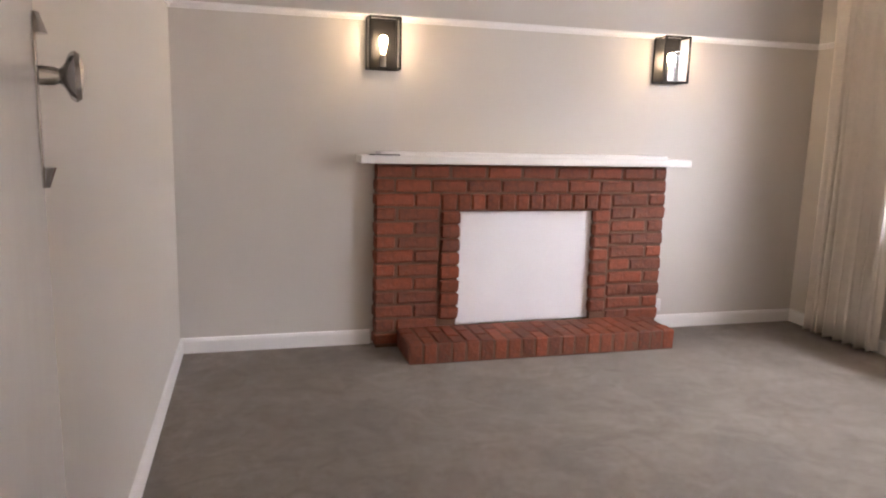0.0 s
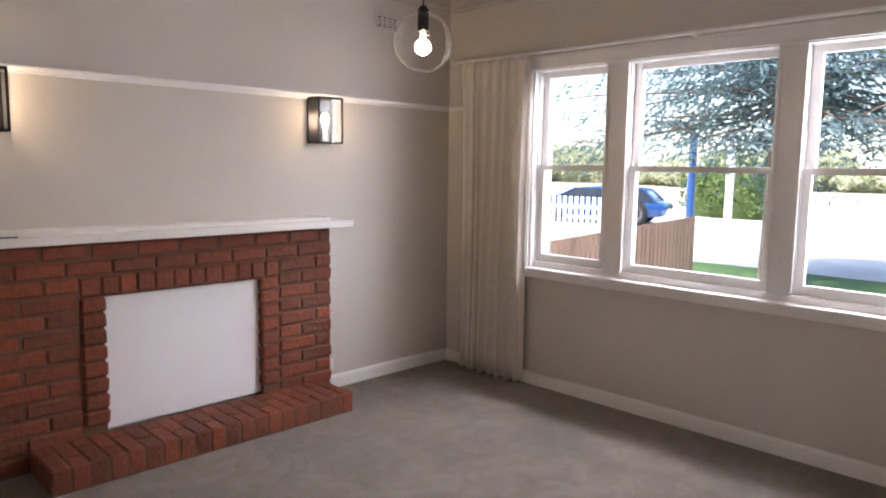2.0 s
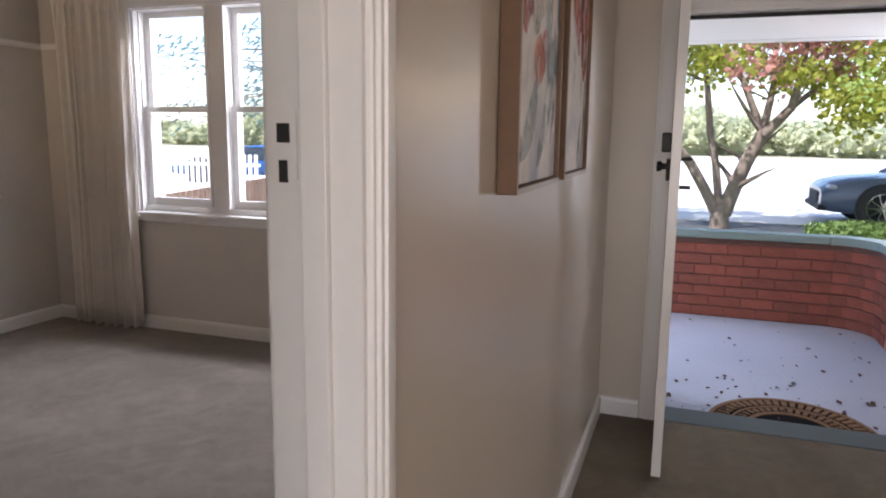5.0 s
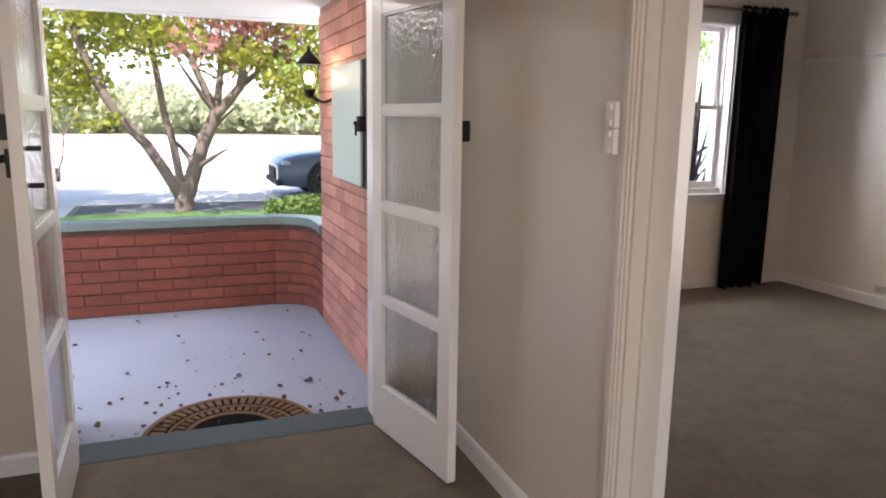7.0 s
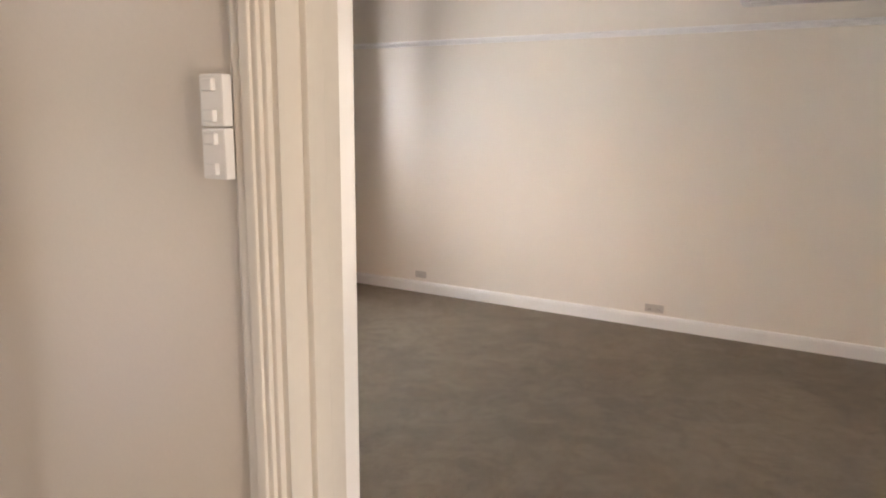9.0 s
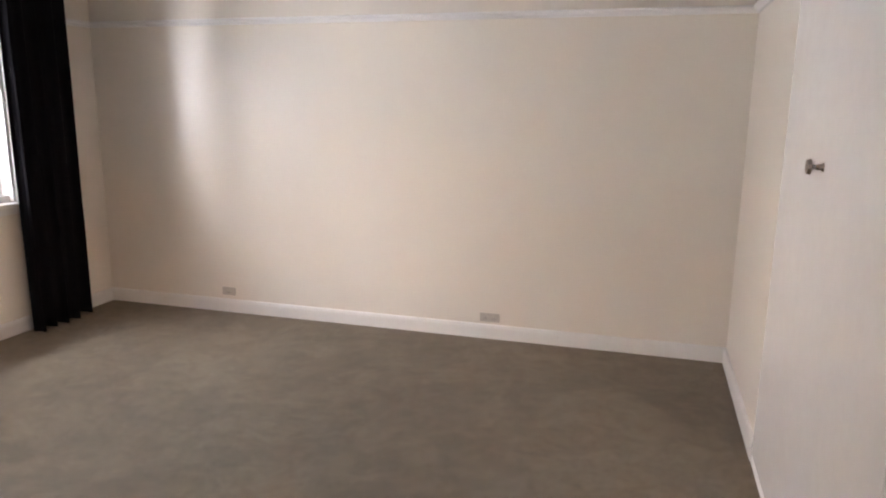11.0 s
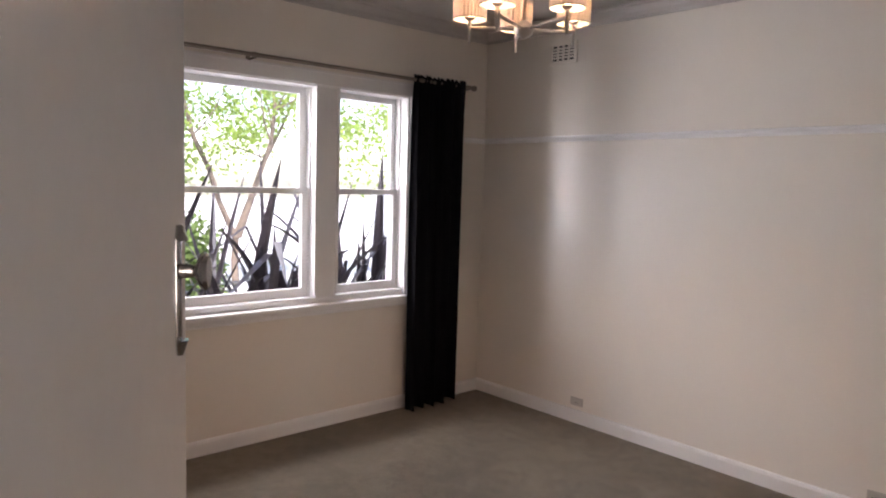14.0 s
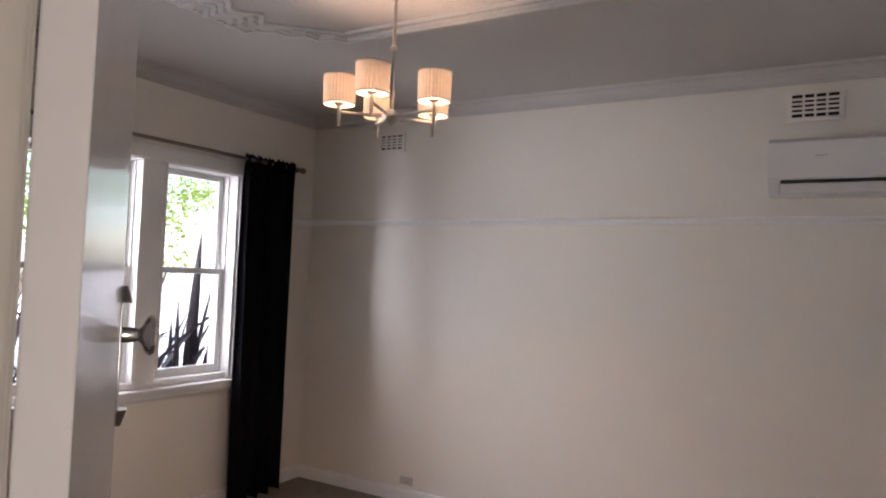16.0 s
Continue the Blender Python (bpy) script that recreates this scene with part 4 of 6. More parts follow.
# ---- switches, outlets, vents ----
def switch_plate(x, y, z, face, label, group, w=0.070, h=0.115):
    """A plate on a wall that runs along x; face: +1 when it looks to +y."""
    s = thing("light_switch", x, y, z, 0, label, "light switch", group)
    a, b = sorted((0.0005 * face, 0.017 * face))
    part("plate", box(B(), -w / 2, w / 2, a, b, -h / 2, h / 2, 0.003), M_PLASTIC, s)
    for zz in (-0.02, 0.02):
        a, b = sorted((0.017 * face, 0.025 * face))
        part("rocker", box(B(), -0.010, 0.010, a, b, zz - 0.008, zz + 0.008, 0.002), M_PLASTIC, s)


for z in (1.392, 1.288):
    switch_plate(1.345, 0.982, z, 1, "white plastic light switch beside the lounge door", "switches by the lounge door", 0.07, 0.098)
for z in (1.435, 1.365):
    switch_plate(2.570, -1.011, z, 1, "white plastic light switch on the bedroom door frame", "switches by the bedroom door", 0.044, 0.068)


def outlet(x, y, z, face, label, w=0.115, h=0.055, mat=M_OUTLET):
    s = thing("power_outlet", x, y, z, 0, label, "power outlet")
    a, b = sorted((0.0005 * face, 0.011 * face))
    part("plate", box(B(), -w / 2, w / 2, a, b, -h / 2, h / 2, 0.002), mat, s)
    a, b = sorted((0.0105 * face, 0.0122 * face))
    for xx in ((-0.03, 0.03) if w > 0.1 else (0.0,)):
        for dx in (-0.007, 0.007):
            part("socket_slot", box(B(), xx + dx - 0.001, xx + dx + 0.001, a, b, -0.012, -0.002), M_DARK, s)
    a, b = sorted((0.011 * face, 0.015 * face))
    for xx in ((-0.02, 0.02) if w > 0.1 else (0.0,)):
        part("rocker", box(B(), xx - 0.006, xx + 0.006, a, b, 0.006, 0.018, 0.001), mat, s)


outlet(4.757, -5.07, 0.148, 1, "small beige power outlet above the skirting", 0.10)
outlet(2.888, -5.07, 0.137, 1, "double beige power outlet above the skirting", 0.125)
outlet(3.262, 4.90, 0.165, -1, "white power outlet beside the fireplace", 0.07, 0.085, M_PLASTIC)


def air_vent(x, y, z, face, w, h, nx, nz, label, paint):
    v = thing("air_vent", x, y, z, 0, label, "air vent")
    def yy(a, b):
        return sorted((a * face, b * face))
    # No hole is cut: a near-black sheet gives the shade between slats.
    part("backing", box(B(), -w / 2 + 0.004, w / 2 - 0.004, *yy(0.0005, 0.003), -h / 2 + 0.004, h / 2 - 0.004), M_DARK, v, "dark sheet painted in for the shade behind the grille")
    fr = B()
    m = 0.024
    box(fr, -w / 2, w / 2, *yy(0.0, 0.014), h / 2 - m, h / 2, 0.002)
    box(fr, -w / 2, w / 2, *yy(0.0, 0.014), -h / 2, -h / 2 + m, 0.002)
    box(fr, -w / 2, -w / 2 + m, *yy(0.0, 0.014), -h / 2 + m, h / 2 - m, 0.002)
    box(fr, w / 2 - m, w / 2, *yy(0.0, 0.014), -h / 2 + m, h / 2 - m, 0.002)
    part("frame", fr, paint, v)
    iw, ih = w - 2 * m, h - 2 * m
    for i in range(1, nx):
        x_ = -iw / 2 + iw * i / nx
        part("slat", box(B(), x_ - 0.0055, x_ + 0.0055, *yy(0.003, 0.013), -ih / 2, ih / 2), paint, v)
    for k in range(1, nz):
        z_ = -ih / 2 + ih * k / nz
        part("slat", box(B(), -iw / 2, iw / 2, *yy(0.003, 0.012), z_ - 0.0055, z_ + 0.0055), paint, v)


air_vent(3.77, 4.90, 2.53, -1, 0.235, 0.115, 4, 4, "painted plaster wall vent high in the corner", M_WALL)
air_vent(5.008, -5.07, 2.540, 1, 0.235, 0.15, 4, 5, "painted plaster wall vent in the bedroom corner", M_WALL_BED)
air_vent(2.277, -5.07, 2.567, 1, 0.27, 0.17, 4, 5, "painted plaster wall vent above the air conditioner", M_WALL_BED)


def air_conditioner():
    a = thing("air_conditioner", 2.063, -5.069, 2.217, 0, "white split-system air conditioner with its flap open", "air conditioner")
    w, h, d = 0.415, 0.145, 0.20
    body = B()
    prof = [(0, -h), (0.12, -h), (0.17, -h + 0.045), (d - 0.01, -h + 0.075), (d, -0.06), (d - 0.004, h - 0.02), (d - 0.03, h), (0, h)]
    lo = [body.verts.new((-w, y, z)) for y, z in prof]
    hi = [body.verts.new((w, y, z)) for y, z in prof]
    body.faces.new(lo[::-1])
    body.faces.new(hi)
    for i in range(len(prof)):
        k = (i + 1) % len(prof)
        body.faces.new((lo[i], lo[k], hi[k], hi[i]))
    part("body", body, M_PLASTIC, a)
    part("front_panel", box(B(), -w + 0.002, w - 0.002, d - 0.002, d + 0.006, -0.062, h - 0.022, 0.004), M_PLASTIC, a)
    part("outlet_slot", box(B(), -w + 0.06, w - 0.06, 0.155, d - 0.004, -h + 0.058, -h + 0.074), M_DARK, a, "dark air outlet slot")
    part("louvre", box(B(), -w + 0.058, w - 0.058, 0.13, 0.192, -h + 0.004, -h + 0.052, 0.004), M_PLASTIC, a)
    part("end_cap", box(B(), w - 0.055, w + 0.001, 0.10, 0.188, -h + 0.002, -h + 0.06, 0.006), M_PLASTIC, a)
    part("badge", box(B(), 0.14, 0.20, d + 0.0055, d + 0.0075, 0.045, 0.051), M_NICKEL, a, "small plain grey badge")


air_conditioner()


# ---- wardrobe ----
def wardrobe():
    w = thing("wardrobe", 1.49, -2.6, 0, 0, "white built-in wardrobe with hinged doors and round metal knobs", "wardrobe")
    fr = B()
    box(fr, 0.0005, 0.014, -1.24, -1.20, 0.0, 2.68, 0.003)
    box(fr, 0.0005, 0.014, 1.30, 1.40, 0.0, 2.68, 0.003)
    box(fr, 0.0005, 0.014, -1.20, 1.30, 0.0, 0.06, 0.002)
    box(fr, 0.0005, 0.014, -1.20, 1.30, 2.60, 2.68, 0.003)
    part("frame", fr, M_TRIM, w)
    doors = [(-1.197, 0.237, (-0.565, 0.200)), (0.243, 0.77, (0.285,)), (0.776, 1.297, (0.82,))]
    for a, b, knobs in doors:
        dr = part("door", box(B(), 0.002, 0.022, a, b, 0.065, 2.595, 0.002), M_DOOR, w)
        for y in knobs:
            kn = lathe(B(), [(0.0, 0.0), (0.016, 0.0), (0.010, 0.006), (0.008, 0.022), (0.016, 0.028), (0.024, 0.035), (0.021, 0.045), (0.0, 0.049)], (0.021, y, 1.285), 18, "x")
            part("knob", kn, M_CHROME, dr, "round metal knob", smooth=True)


wardrobe()


# ---- paintings in the hall ----
def painting(x0, x1, z0, z1, canvas, label):
    p = thing("painting", (x0 + x1) / 2, 0.839, z0, 0, label, "painting", "flower paintings in the hall")
    w, h = (x1 - x0) / 2, z1 - z0
    for a, b, c, d in ((-w, -w + 0.014, 0, h), (w - 0.014, w, 0, h), (-w + 0.014, w - 0.014, 0, 0.014), (-w + 0.014, w - 0.014, h - 0.014, h)):
        part("frame_bar", box(B(), a, b, -0.045, -0.002, c, d, 0.001), M_OAK, p, "thin walnut frame bar")
    part("canvas", box(B(), -w + 0.018, w - 0.018, -0.034, -0.006, 0.018, h - 0.018), canvas, p, "abstract flower canvas in white, grey and coral")
    part("shadow_gap", box(B(), -w + 0.012, w - 0.012, -0.012, -0.004, 0.012, h - 0.012), M_DARK, p)
    part("front_edge", box(box(B(), -w + 0.001, w - 0.001, -0.0465, -0.0455, 0.001, 0.012), -w + 0.001, -w + 0.006, -0.0465, -0.0455, 0.012, h - 0.012), M_EDGE, p, "pale front edge")
    return p


def canvas_material(name, bloom_z, bloom_size, seed, bloom=(0.62, 0.20, 0.16)):
    """Washed acrylic: pale blue-grey below, off-white in the middle, blurred blooms of coral and grey stems above."""
    m = material(name, (0.90, 0.88, 0.86), 0.8, var=0.07, grain=30, blotch=6, bump=0.2, bump_scale=250)
    n, l = m.node_tree.nodes, m.node_tree.links
    base = n["Principled BSDF"].inputs["Base Color"].links[0].from_socket
    tc, sep = n.new("ShaderNodeTexCoord"), n.new("ShaderNodeSeparateXYZ")
    l.new(tc.outputs["Object"], sep.inputs[0])

    def layer(below, color, z0, z1, scale, cut, stretch):
        mp, no, rg, up, mu, mx = (n.new(k) for k in ("ShaderNodeMapping", "ShaderNodeTexNoise", "ShaderNodeMapRange", "ShaderNodeMapRange", "ShaderNodeMath", "ShaderNodeMix"))
        mp.inputs["Location"].default_value = (seed * 1.7 + z0, 0, seed)
        mp.inputs["Scale"].default_value = (1, 0, stretch)
        l.new(tc.outputs["Object"], mp.inputs[0])
        no.inputs["Scale"].default_value, no.inputs["Detail"].default_value = scale, 4
        l.new(mp.outputs[0], no.inputs["Vector"])
        rg.inputs[1].default_value, rg.inputs[2].default_value = cut, cut + 0.14
        l.new(no.outputs["Fac"], rg.inputs[0])
        up.interpolation_type = "SMOOTHSTEP"
        up.inputs[1].default_value, up.inputs[2].default_value = z0, z1
        l.new(sep.outputs["Z"], up.inputs[0])
        mu.operation = "MULTIPLY"
        l.new(rg.outputs[0], mu.inputs[0])
        l.new(up.outputs[0], mu.inputs[1])
        mx.data_type = "RGBA"
        l.new(mu.outputs[0], mx.inputs[0])
        l.new(below, mx.inputs[6])
        mx.inputs[7].default_value = (*color, 1)
        return mx.outputs[2]

    c = layer(base, (0.52, 0.56, 0.66), 0.30, 0.02, 6, 0.47, 0.8)
    c = layer(c, (0.40, 0.43, 0.50), 0.15, 0.35, 11, 0.57, 0.55)
    c = layer(c, (0.80, 0.40, 0.32), bloom_z - 0.16, bloom_z + 0.05, bloom_size * 1.6, 0.39, 0.9)
    c = layer(c, bloom, bloom_z - 0.02, bloom_z + 0.22, bloom_size * 2.0, 0.41, 0.9)
    l.new(c, n["Principled BSDF"].inputs["Base Color"])
    return m


M_EDGE = material("pale_frame_edge", (0.50, 0.44, 0.38), 0.5, var=0.1)
PAINT = {k: material(k + "_paint", c, 0.8, var=0.22, grain=40, blotch=14, bump=0.15, bump_scale=200) for k, c in (
    ("blue_grey", (0.46, 0.54, 0.58)), ("slate", (0.24, 0.26, 0.31)), ("coral", (0.78, 0.34, 0.24)), ("rose", (0.62, 0.20, 0.19)), ("wine", (0.34, 0.10, 0.11)),
    ("sage", (0.38, 0.42, 0.36)), ("cream", (0.86, 0.80, 0.68)))}


for paint_mat in PAINT.values():
    n, l = paint_mat.node_tree.nodes, paint_mat.node_tree.links
    tc, mp, no, rg = (n.new(k) for k in ("ShaderNodeTexCoord", "ShaderNodeMapping", "ShaderNodeTexNoise", "ShaderNodeMapRange"))
    mp.inputs["Scale"].default_value = (1.0, 1.0, 0.45)
    l.new(tc.outputs["Object"], mp.inputs[0])
    l.new(mp.outputs[0], no.inputs["Vector"])
    no.inputs["Scale"].default_value, no.inputs["Detail"].default_value = 26, 5
    rg.inputs[1].default_value, rg.inputs[2].default_value = 0.34, 0.66
    rg.inputs[3].default_value, rg.inputs[4].default_value = 0.05, 0.85
    l.new(no.outputs["Fac"], rg.inputs[0])
    l.new(rg.outputs[0], n["Principled BSDF"].inputs["Alpha"])


def stroke(parent, name, x, z, length, width, lean, paint, lift, curve=0.0):
    """One flat leaf or petal of thick paint on a canvas; lean in degrees from upright."""
    bm, n = B(), 10
    a = radians(lean)
    up, side = Vector((math.sin(a), 0, math.cos(a))), Vector((math.cos(a), 0, -math.sin(a)))
    left, right = [], []
    for i in range(n + 1):
        t = i / n
        w = width * 0.5 * math.sin(math.pi * min(1, 0.04 + t * 0.94)) ** 0.7
        p = Vector((x, -0.0341 - lift, z)) + up * length * t + side * curve * math.sin(math.pi * t)
        left.append(bm.verts.new(p - side * w))
        right.append(bm.verts.new(p + side * w))
    for i in range(n):
        bm.faces.new((left[i], right[i], right[i + 1], left[i + 1]))
    part(name, bm, PAINT[paint], parent)


flowers = painting(1.875, 2.345, 1.275, 2.10, canvas_material("flower_canvas", 0.55, 6, 4), "walnut-framed painting of coral blooms and blue-grey leaves")
for q, (x, z, ln, w, lean, c, cv) in enumerate([
        (-0.17, 0.07, 0.24, 0.085, 40, "blue_grey", 0.02), (0.00, 0.05, 0.40, 0.085, 26, "blue_grey", 0.03), (0.15, 0.10, 0.50, 0.05, 8, "slate", 0.02),
        (0.10, 0.24, 0.34, 0.07, 4, "blue_grey", -0.02), (-0.20, 0.05, 0.10, 0.035, 30, "slate", 0.0), (-0.05, 0.36, 0.26, 0.012, -22, "slate", 0.03),
        (-0.02, 0.23, 0.12, 0.115, 6, "coral", 0.0), (0.02, 0.26, 0.11, 0.07, 14, "rose", 0.0), (-0.16, 0.33, 0.10, 0.075, -6, "rose", 0.0),
        (-0.13, 0.37, 0.09, 0.06, 16, "wine", 0.0), (-0.06, 0.34, 0.08, 0.085, 0, "sage", 0.0), (-0.02, 0.38, 0.08, 0.06, 20, "cream", 0.0),
        (-0.19, 0.45, 0.15, 0.10, 10, "coral", 0.0), (-0.08, 0.46, 0.14, 0.09, -14, "sage", 0.0), (0.02, 0.47, 0.16, 0.11, 5, "rose", 0.0),
        (-0.14, 0.58, 0.15, 0.12, -8, "rose", 0.0), (0.00, 0.60, 0.14, 0.12, 12, "coral", 0.0), (0.12, 0.58, 0.18, 0.05, 18, "blue_grey", 0.0)]):
    stroke(flowers, "brush_stroke", x, z, ln, w, lean, c, 0.0004 * (q + 1), cv)
bloom = painting(2.43, 2.86, 1.275, 2.10, canvas_material("bloom_canvas", 0.60, 4, 9, (0.58, 0.17, 0.14)), "walnut-framed painting with one large dusky red bloom")
for q, (x, z, ln, w, lean, c, cv) in enumerate([
        (0.14, 0.05, 0.26, 0.030, 6, "slate", 0.01), (0.10, 0.06, 0.24, 0.022, -4, "blue_grey", 0.01), (0.17, 0.08, 0.22, 0.03, 2, "blue_grey", 0.0), (0.06, 0.04, 0.14, 0.03, 14, "blue_grey", 0.0),
        (0.02, 0.36, 0.28, 0.11, -12, "rose", 0.0), (0.12, 0.29, 0.34, 0.12, -2, "rose", 0.0), (0.08, 0.33, 0.30, 0.07, -6, "wine", 0.0), (0.15, 0.31, 0.30, 0.05, 6, "coral", 0.0),
        (-0.05, 0.44, 0.24, 0.10, -24, "coral", 0.0), (0.04, 0.45, 0.24, 0.05, 2, "wine", 0.0)]):
    stroke(bloom, "brush_stroke", x, z, ln, w, lean, c, 0.0004 * (q + 1), cv)


# ---- porch ----
GZ = -0.15                    # ground outside
PZ = -0.06                    # porch floor
structure("porch_floor", box(box(B(), 4.12, 4.66, -1.03, 0.835, GZ - 0.1, PZ), 4.66, 6.62, -1.03, 1.40, GZ - 0.1, PZ), M_PORCH, "blue-grey painted concrete porch floor", "porch floor")
structure("porch_ceiling", box(box(B(), 4.12, 4.66, -1.03, 0.835, 2.145, 2.20), 4.66, 6.60, -1.03, 1.40, 2.145, 2.20), M_WHITE_PAINT, "white painted porch ceiling", "ceiling")
structure("porch_beam", box(B(), 6.60, 6.78, -1.03, 1.45, 2.14, CEIL + 0.13), M_WHITE_PAINT, "white porch fascia beam", "beam")
structure("wall_porch_side", box(B(), 4.12, 4.65, 0.80, 0.838, GZ, 2.145), M_PMORTAR, "brick side wall of the porch", "wall")


def porch_brick_wall():
    """Bricks facing the porch: the low wall's, coloured two shades paler as if lit."""
    w = box(B(), 4.12, 5.955, -1.03, -0.892, GZ, 2.145)
    w = structure("wall_porch_brick", w, M_PALEMORTAR, "red brick wall beside the front door, coloured paler as if lit", "wall")
    h = 0.0862
    z, c = PZ + 0.004, 0
    while z + h < 2.14:
        x = 4.125 - (0.12 if c % 2 else 0.0)
        while x < 5.94:
            a, b = max(x, 4.125), min(x + 0.243, 5.96)
            if b - a > 0.05:
                brick(w, ((a + b) / 2, -0.935, z + h / 2), (b - a - 0.004, 0.11, h - 0.008), M_PALE, 0.004)
            x += 0.243
        z += h
        c += 1


def low_wall():
    xa, rad = 6.50, 0.30
    cy = -0.88 + rad
    bm = box(B(), xa + 0.015, xa + 0.104, cy, 1.30, GZ, 0.585)
    arc = [radians(a) for a in range(0, 91, 10)]
    outer = [(xa - rad + (rad + 0.104) * math.cos(a), cy - (rad + 0.104) * math.sin(a)) for a in arc]
    inner = [(xa - rad + (rad + 0.015) * math.cos(a), cy - (rad + 0.015) * math.sin(a)) for a in reversed(arc)]
    prism(bm, outer + inner, GZ, 0.585)
    box(bm, 5.955, xa - rad, cy - rad - 0.104, cy - rad - 0.015, GZ, 0.585)
    w = structure("porch_parapet", bm, M_PMORTAR, "low red brick porch wall with rounded corner", "low wall")
    h = 0.0862
    for c in range(7):
        z = PZ + 0.002 + c * h + h / 2
        if z + h / 2 > 0.60:
            break
        y = cy - 0.03
        first = 0.15 if c % 2 else 0.273
        while y < 1.30:
            b = min(y + first, 1.30)
            first = 0.243
            if b - y > 0.04:
                brick(w, (xa + 0.052, (y + b) / 2, z), (0.104, b - y - 0.003, h - 0.009), M_PBRICK, 0.004)
            y = b
        n = 4
        for k in range(n):
            a = radians((k + (0.5 if c % 2 else 0.75)) * 90 / n)
            if a < radians(88):
                brick(w, (xa - rad + (rad + 0.052) * math.cos(a), cy - (rad + 0.052) * math.sin(a), z), (0.104, 0.128, h - 0.009), M_PBRICK, 0.005, -math.degrees(a))
        for k, x in enumerate((5.98, 6.10)):
            brick(w, (x + 0.055, cy - rad - 0.052, z), (0.11, 0.104, h - 0.010), M_PBRICK, 0.005)
    cap = box(B(), xa - 0.02, xa + 0.135, cy, 1.31, 0.588, 0.65, 0.012)
    outer = [(xa - rad + (rad + 0.135) * math.cos(a), cy - (rad + 0.135) * math.sin(a)) for a in arc]
    inner = [(xa - rad + (rad - 0.02) * math.cos(a), cy - (rad - 0.02) * math.sin(a)) for a in reversed(arc)]
    prism(cap, outer + inner, 0.588, 0.65)
    box(cap, 5.955, xa - rad, cy - rad - 0.135, cy - rad + 0.02, 0.588, 0.65, 0.004)
    part("cap", cap, M_CAP, w, "green-grey painted coping")


def meter_box():
    m = thing("meter_box", 4.64, -0.879, 1.38, 0, "pale green metal meter box, door ajar on black hinges", "meter box")
    part("box_body", box(B(), -0.345, 0.345, -0.05, 0.100, -0.31, 0.315, 0.004), M_BLACK, m, "dark steel box body")
    d = part("box_door", box(B(), -0.295, 0.36, 0.102, 0.116, -0.30, 0.31, 0.004), M_METER, m, "pale green box door")
    lt = box(B(), -0.330, -0.285, 0.100, 0.135, -0.03, 0.045, 0.006)
    tube(lt, (-0.30, 0.135, 0.01), (-0.30, 0.150, 0.01), 0.012, 0.009, 10)
    tube(lt, (-0.30, 0.140, 0.01), (-0.30, 0.140, -0.05), 0.006, 0.005, 8)
    part("latch", lt, M_BLACK, d, "black turn latch")
    for z in (-0.22, 0.16):
        part("hinge", box(B(), 0.347, 0.362, 0.065, 0.101, z, z + 0.07, 0.002), M_BLACK, d)


def porch_lantern():
    l = thing("wall_lantern", 5.42, -0.879, 1.585, 0, "black coach wall lantern with a lit lamp", "wall lamp")
    part("wall_plate", box(B(), -0.035, 0.035, 0.0, 0.014, -0.10, 0.06, 0.006), M_BLACK, l)
    arm = B()
    prev = (0, 0.012, -0.05)
    for t in range(1, 9):
        a = t / 8
        p = (0, 0.012 + 0.15 * a, -0.05 - 0.035 * math.sin(math.pi * a) + 0.02 * a)
        tube(arm, prev, p, 0.010, n=8)
        prev = p
    part("arm", arm, M_BLACK, l, smooth=True)
    yc = 0.165
    part("base_cup", lathe(B(), [(0.0, -0.06), (0.02, -0.05), (0.035, -0.02), (0.040, 0.0), (0.0, 0.0)], (0, yc, 0), 12), M_BLACK, l, smooth=True)
    part("glass", lathe(B(), [(0.036, 0.0), (0.062, 0.15), (0.060, 0.15), (0.034, 0.0)], (0, yc, 0), 6), M_GLASS, l, "clear tapered lantern glass", shadow=False)
    bars = B()
    for i in range(6):
        a = 2 * math.pi * i / 6
        tube(bars, (0.037 * math.cos(a), yc + 0.037 * math.sin(a), 0), (0.064 * math.cos(a), yc + 0.064 * math.sin(a), 0.15), 0.003, n=6)
    part("cage", bars, M_BLACK, l)
    part("roof", lathe(B(), [(0.078, 0.148), (0.072, 0.165), (0.04, 0.20), (0.018, 0.225), (0.010, 0.235), (0.014, 0.245), (0.004, 0.262), (0.0, 0.265)], (0, yc, 0), 12), M_BLACK, l,
         smooth=True)
    part("bulb", ball(B(), (0, yc, 0.07), 0.028, 12, 8, sz=1.4), M_BULB, l, "glowing bulb", smooth=True, shadow=False)
    point_lamp("porch_lantern_light", (5.42, -0.879 + yc, 1.655), 1.2, 0.03)


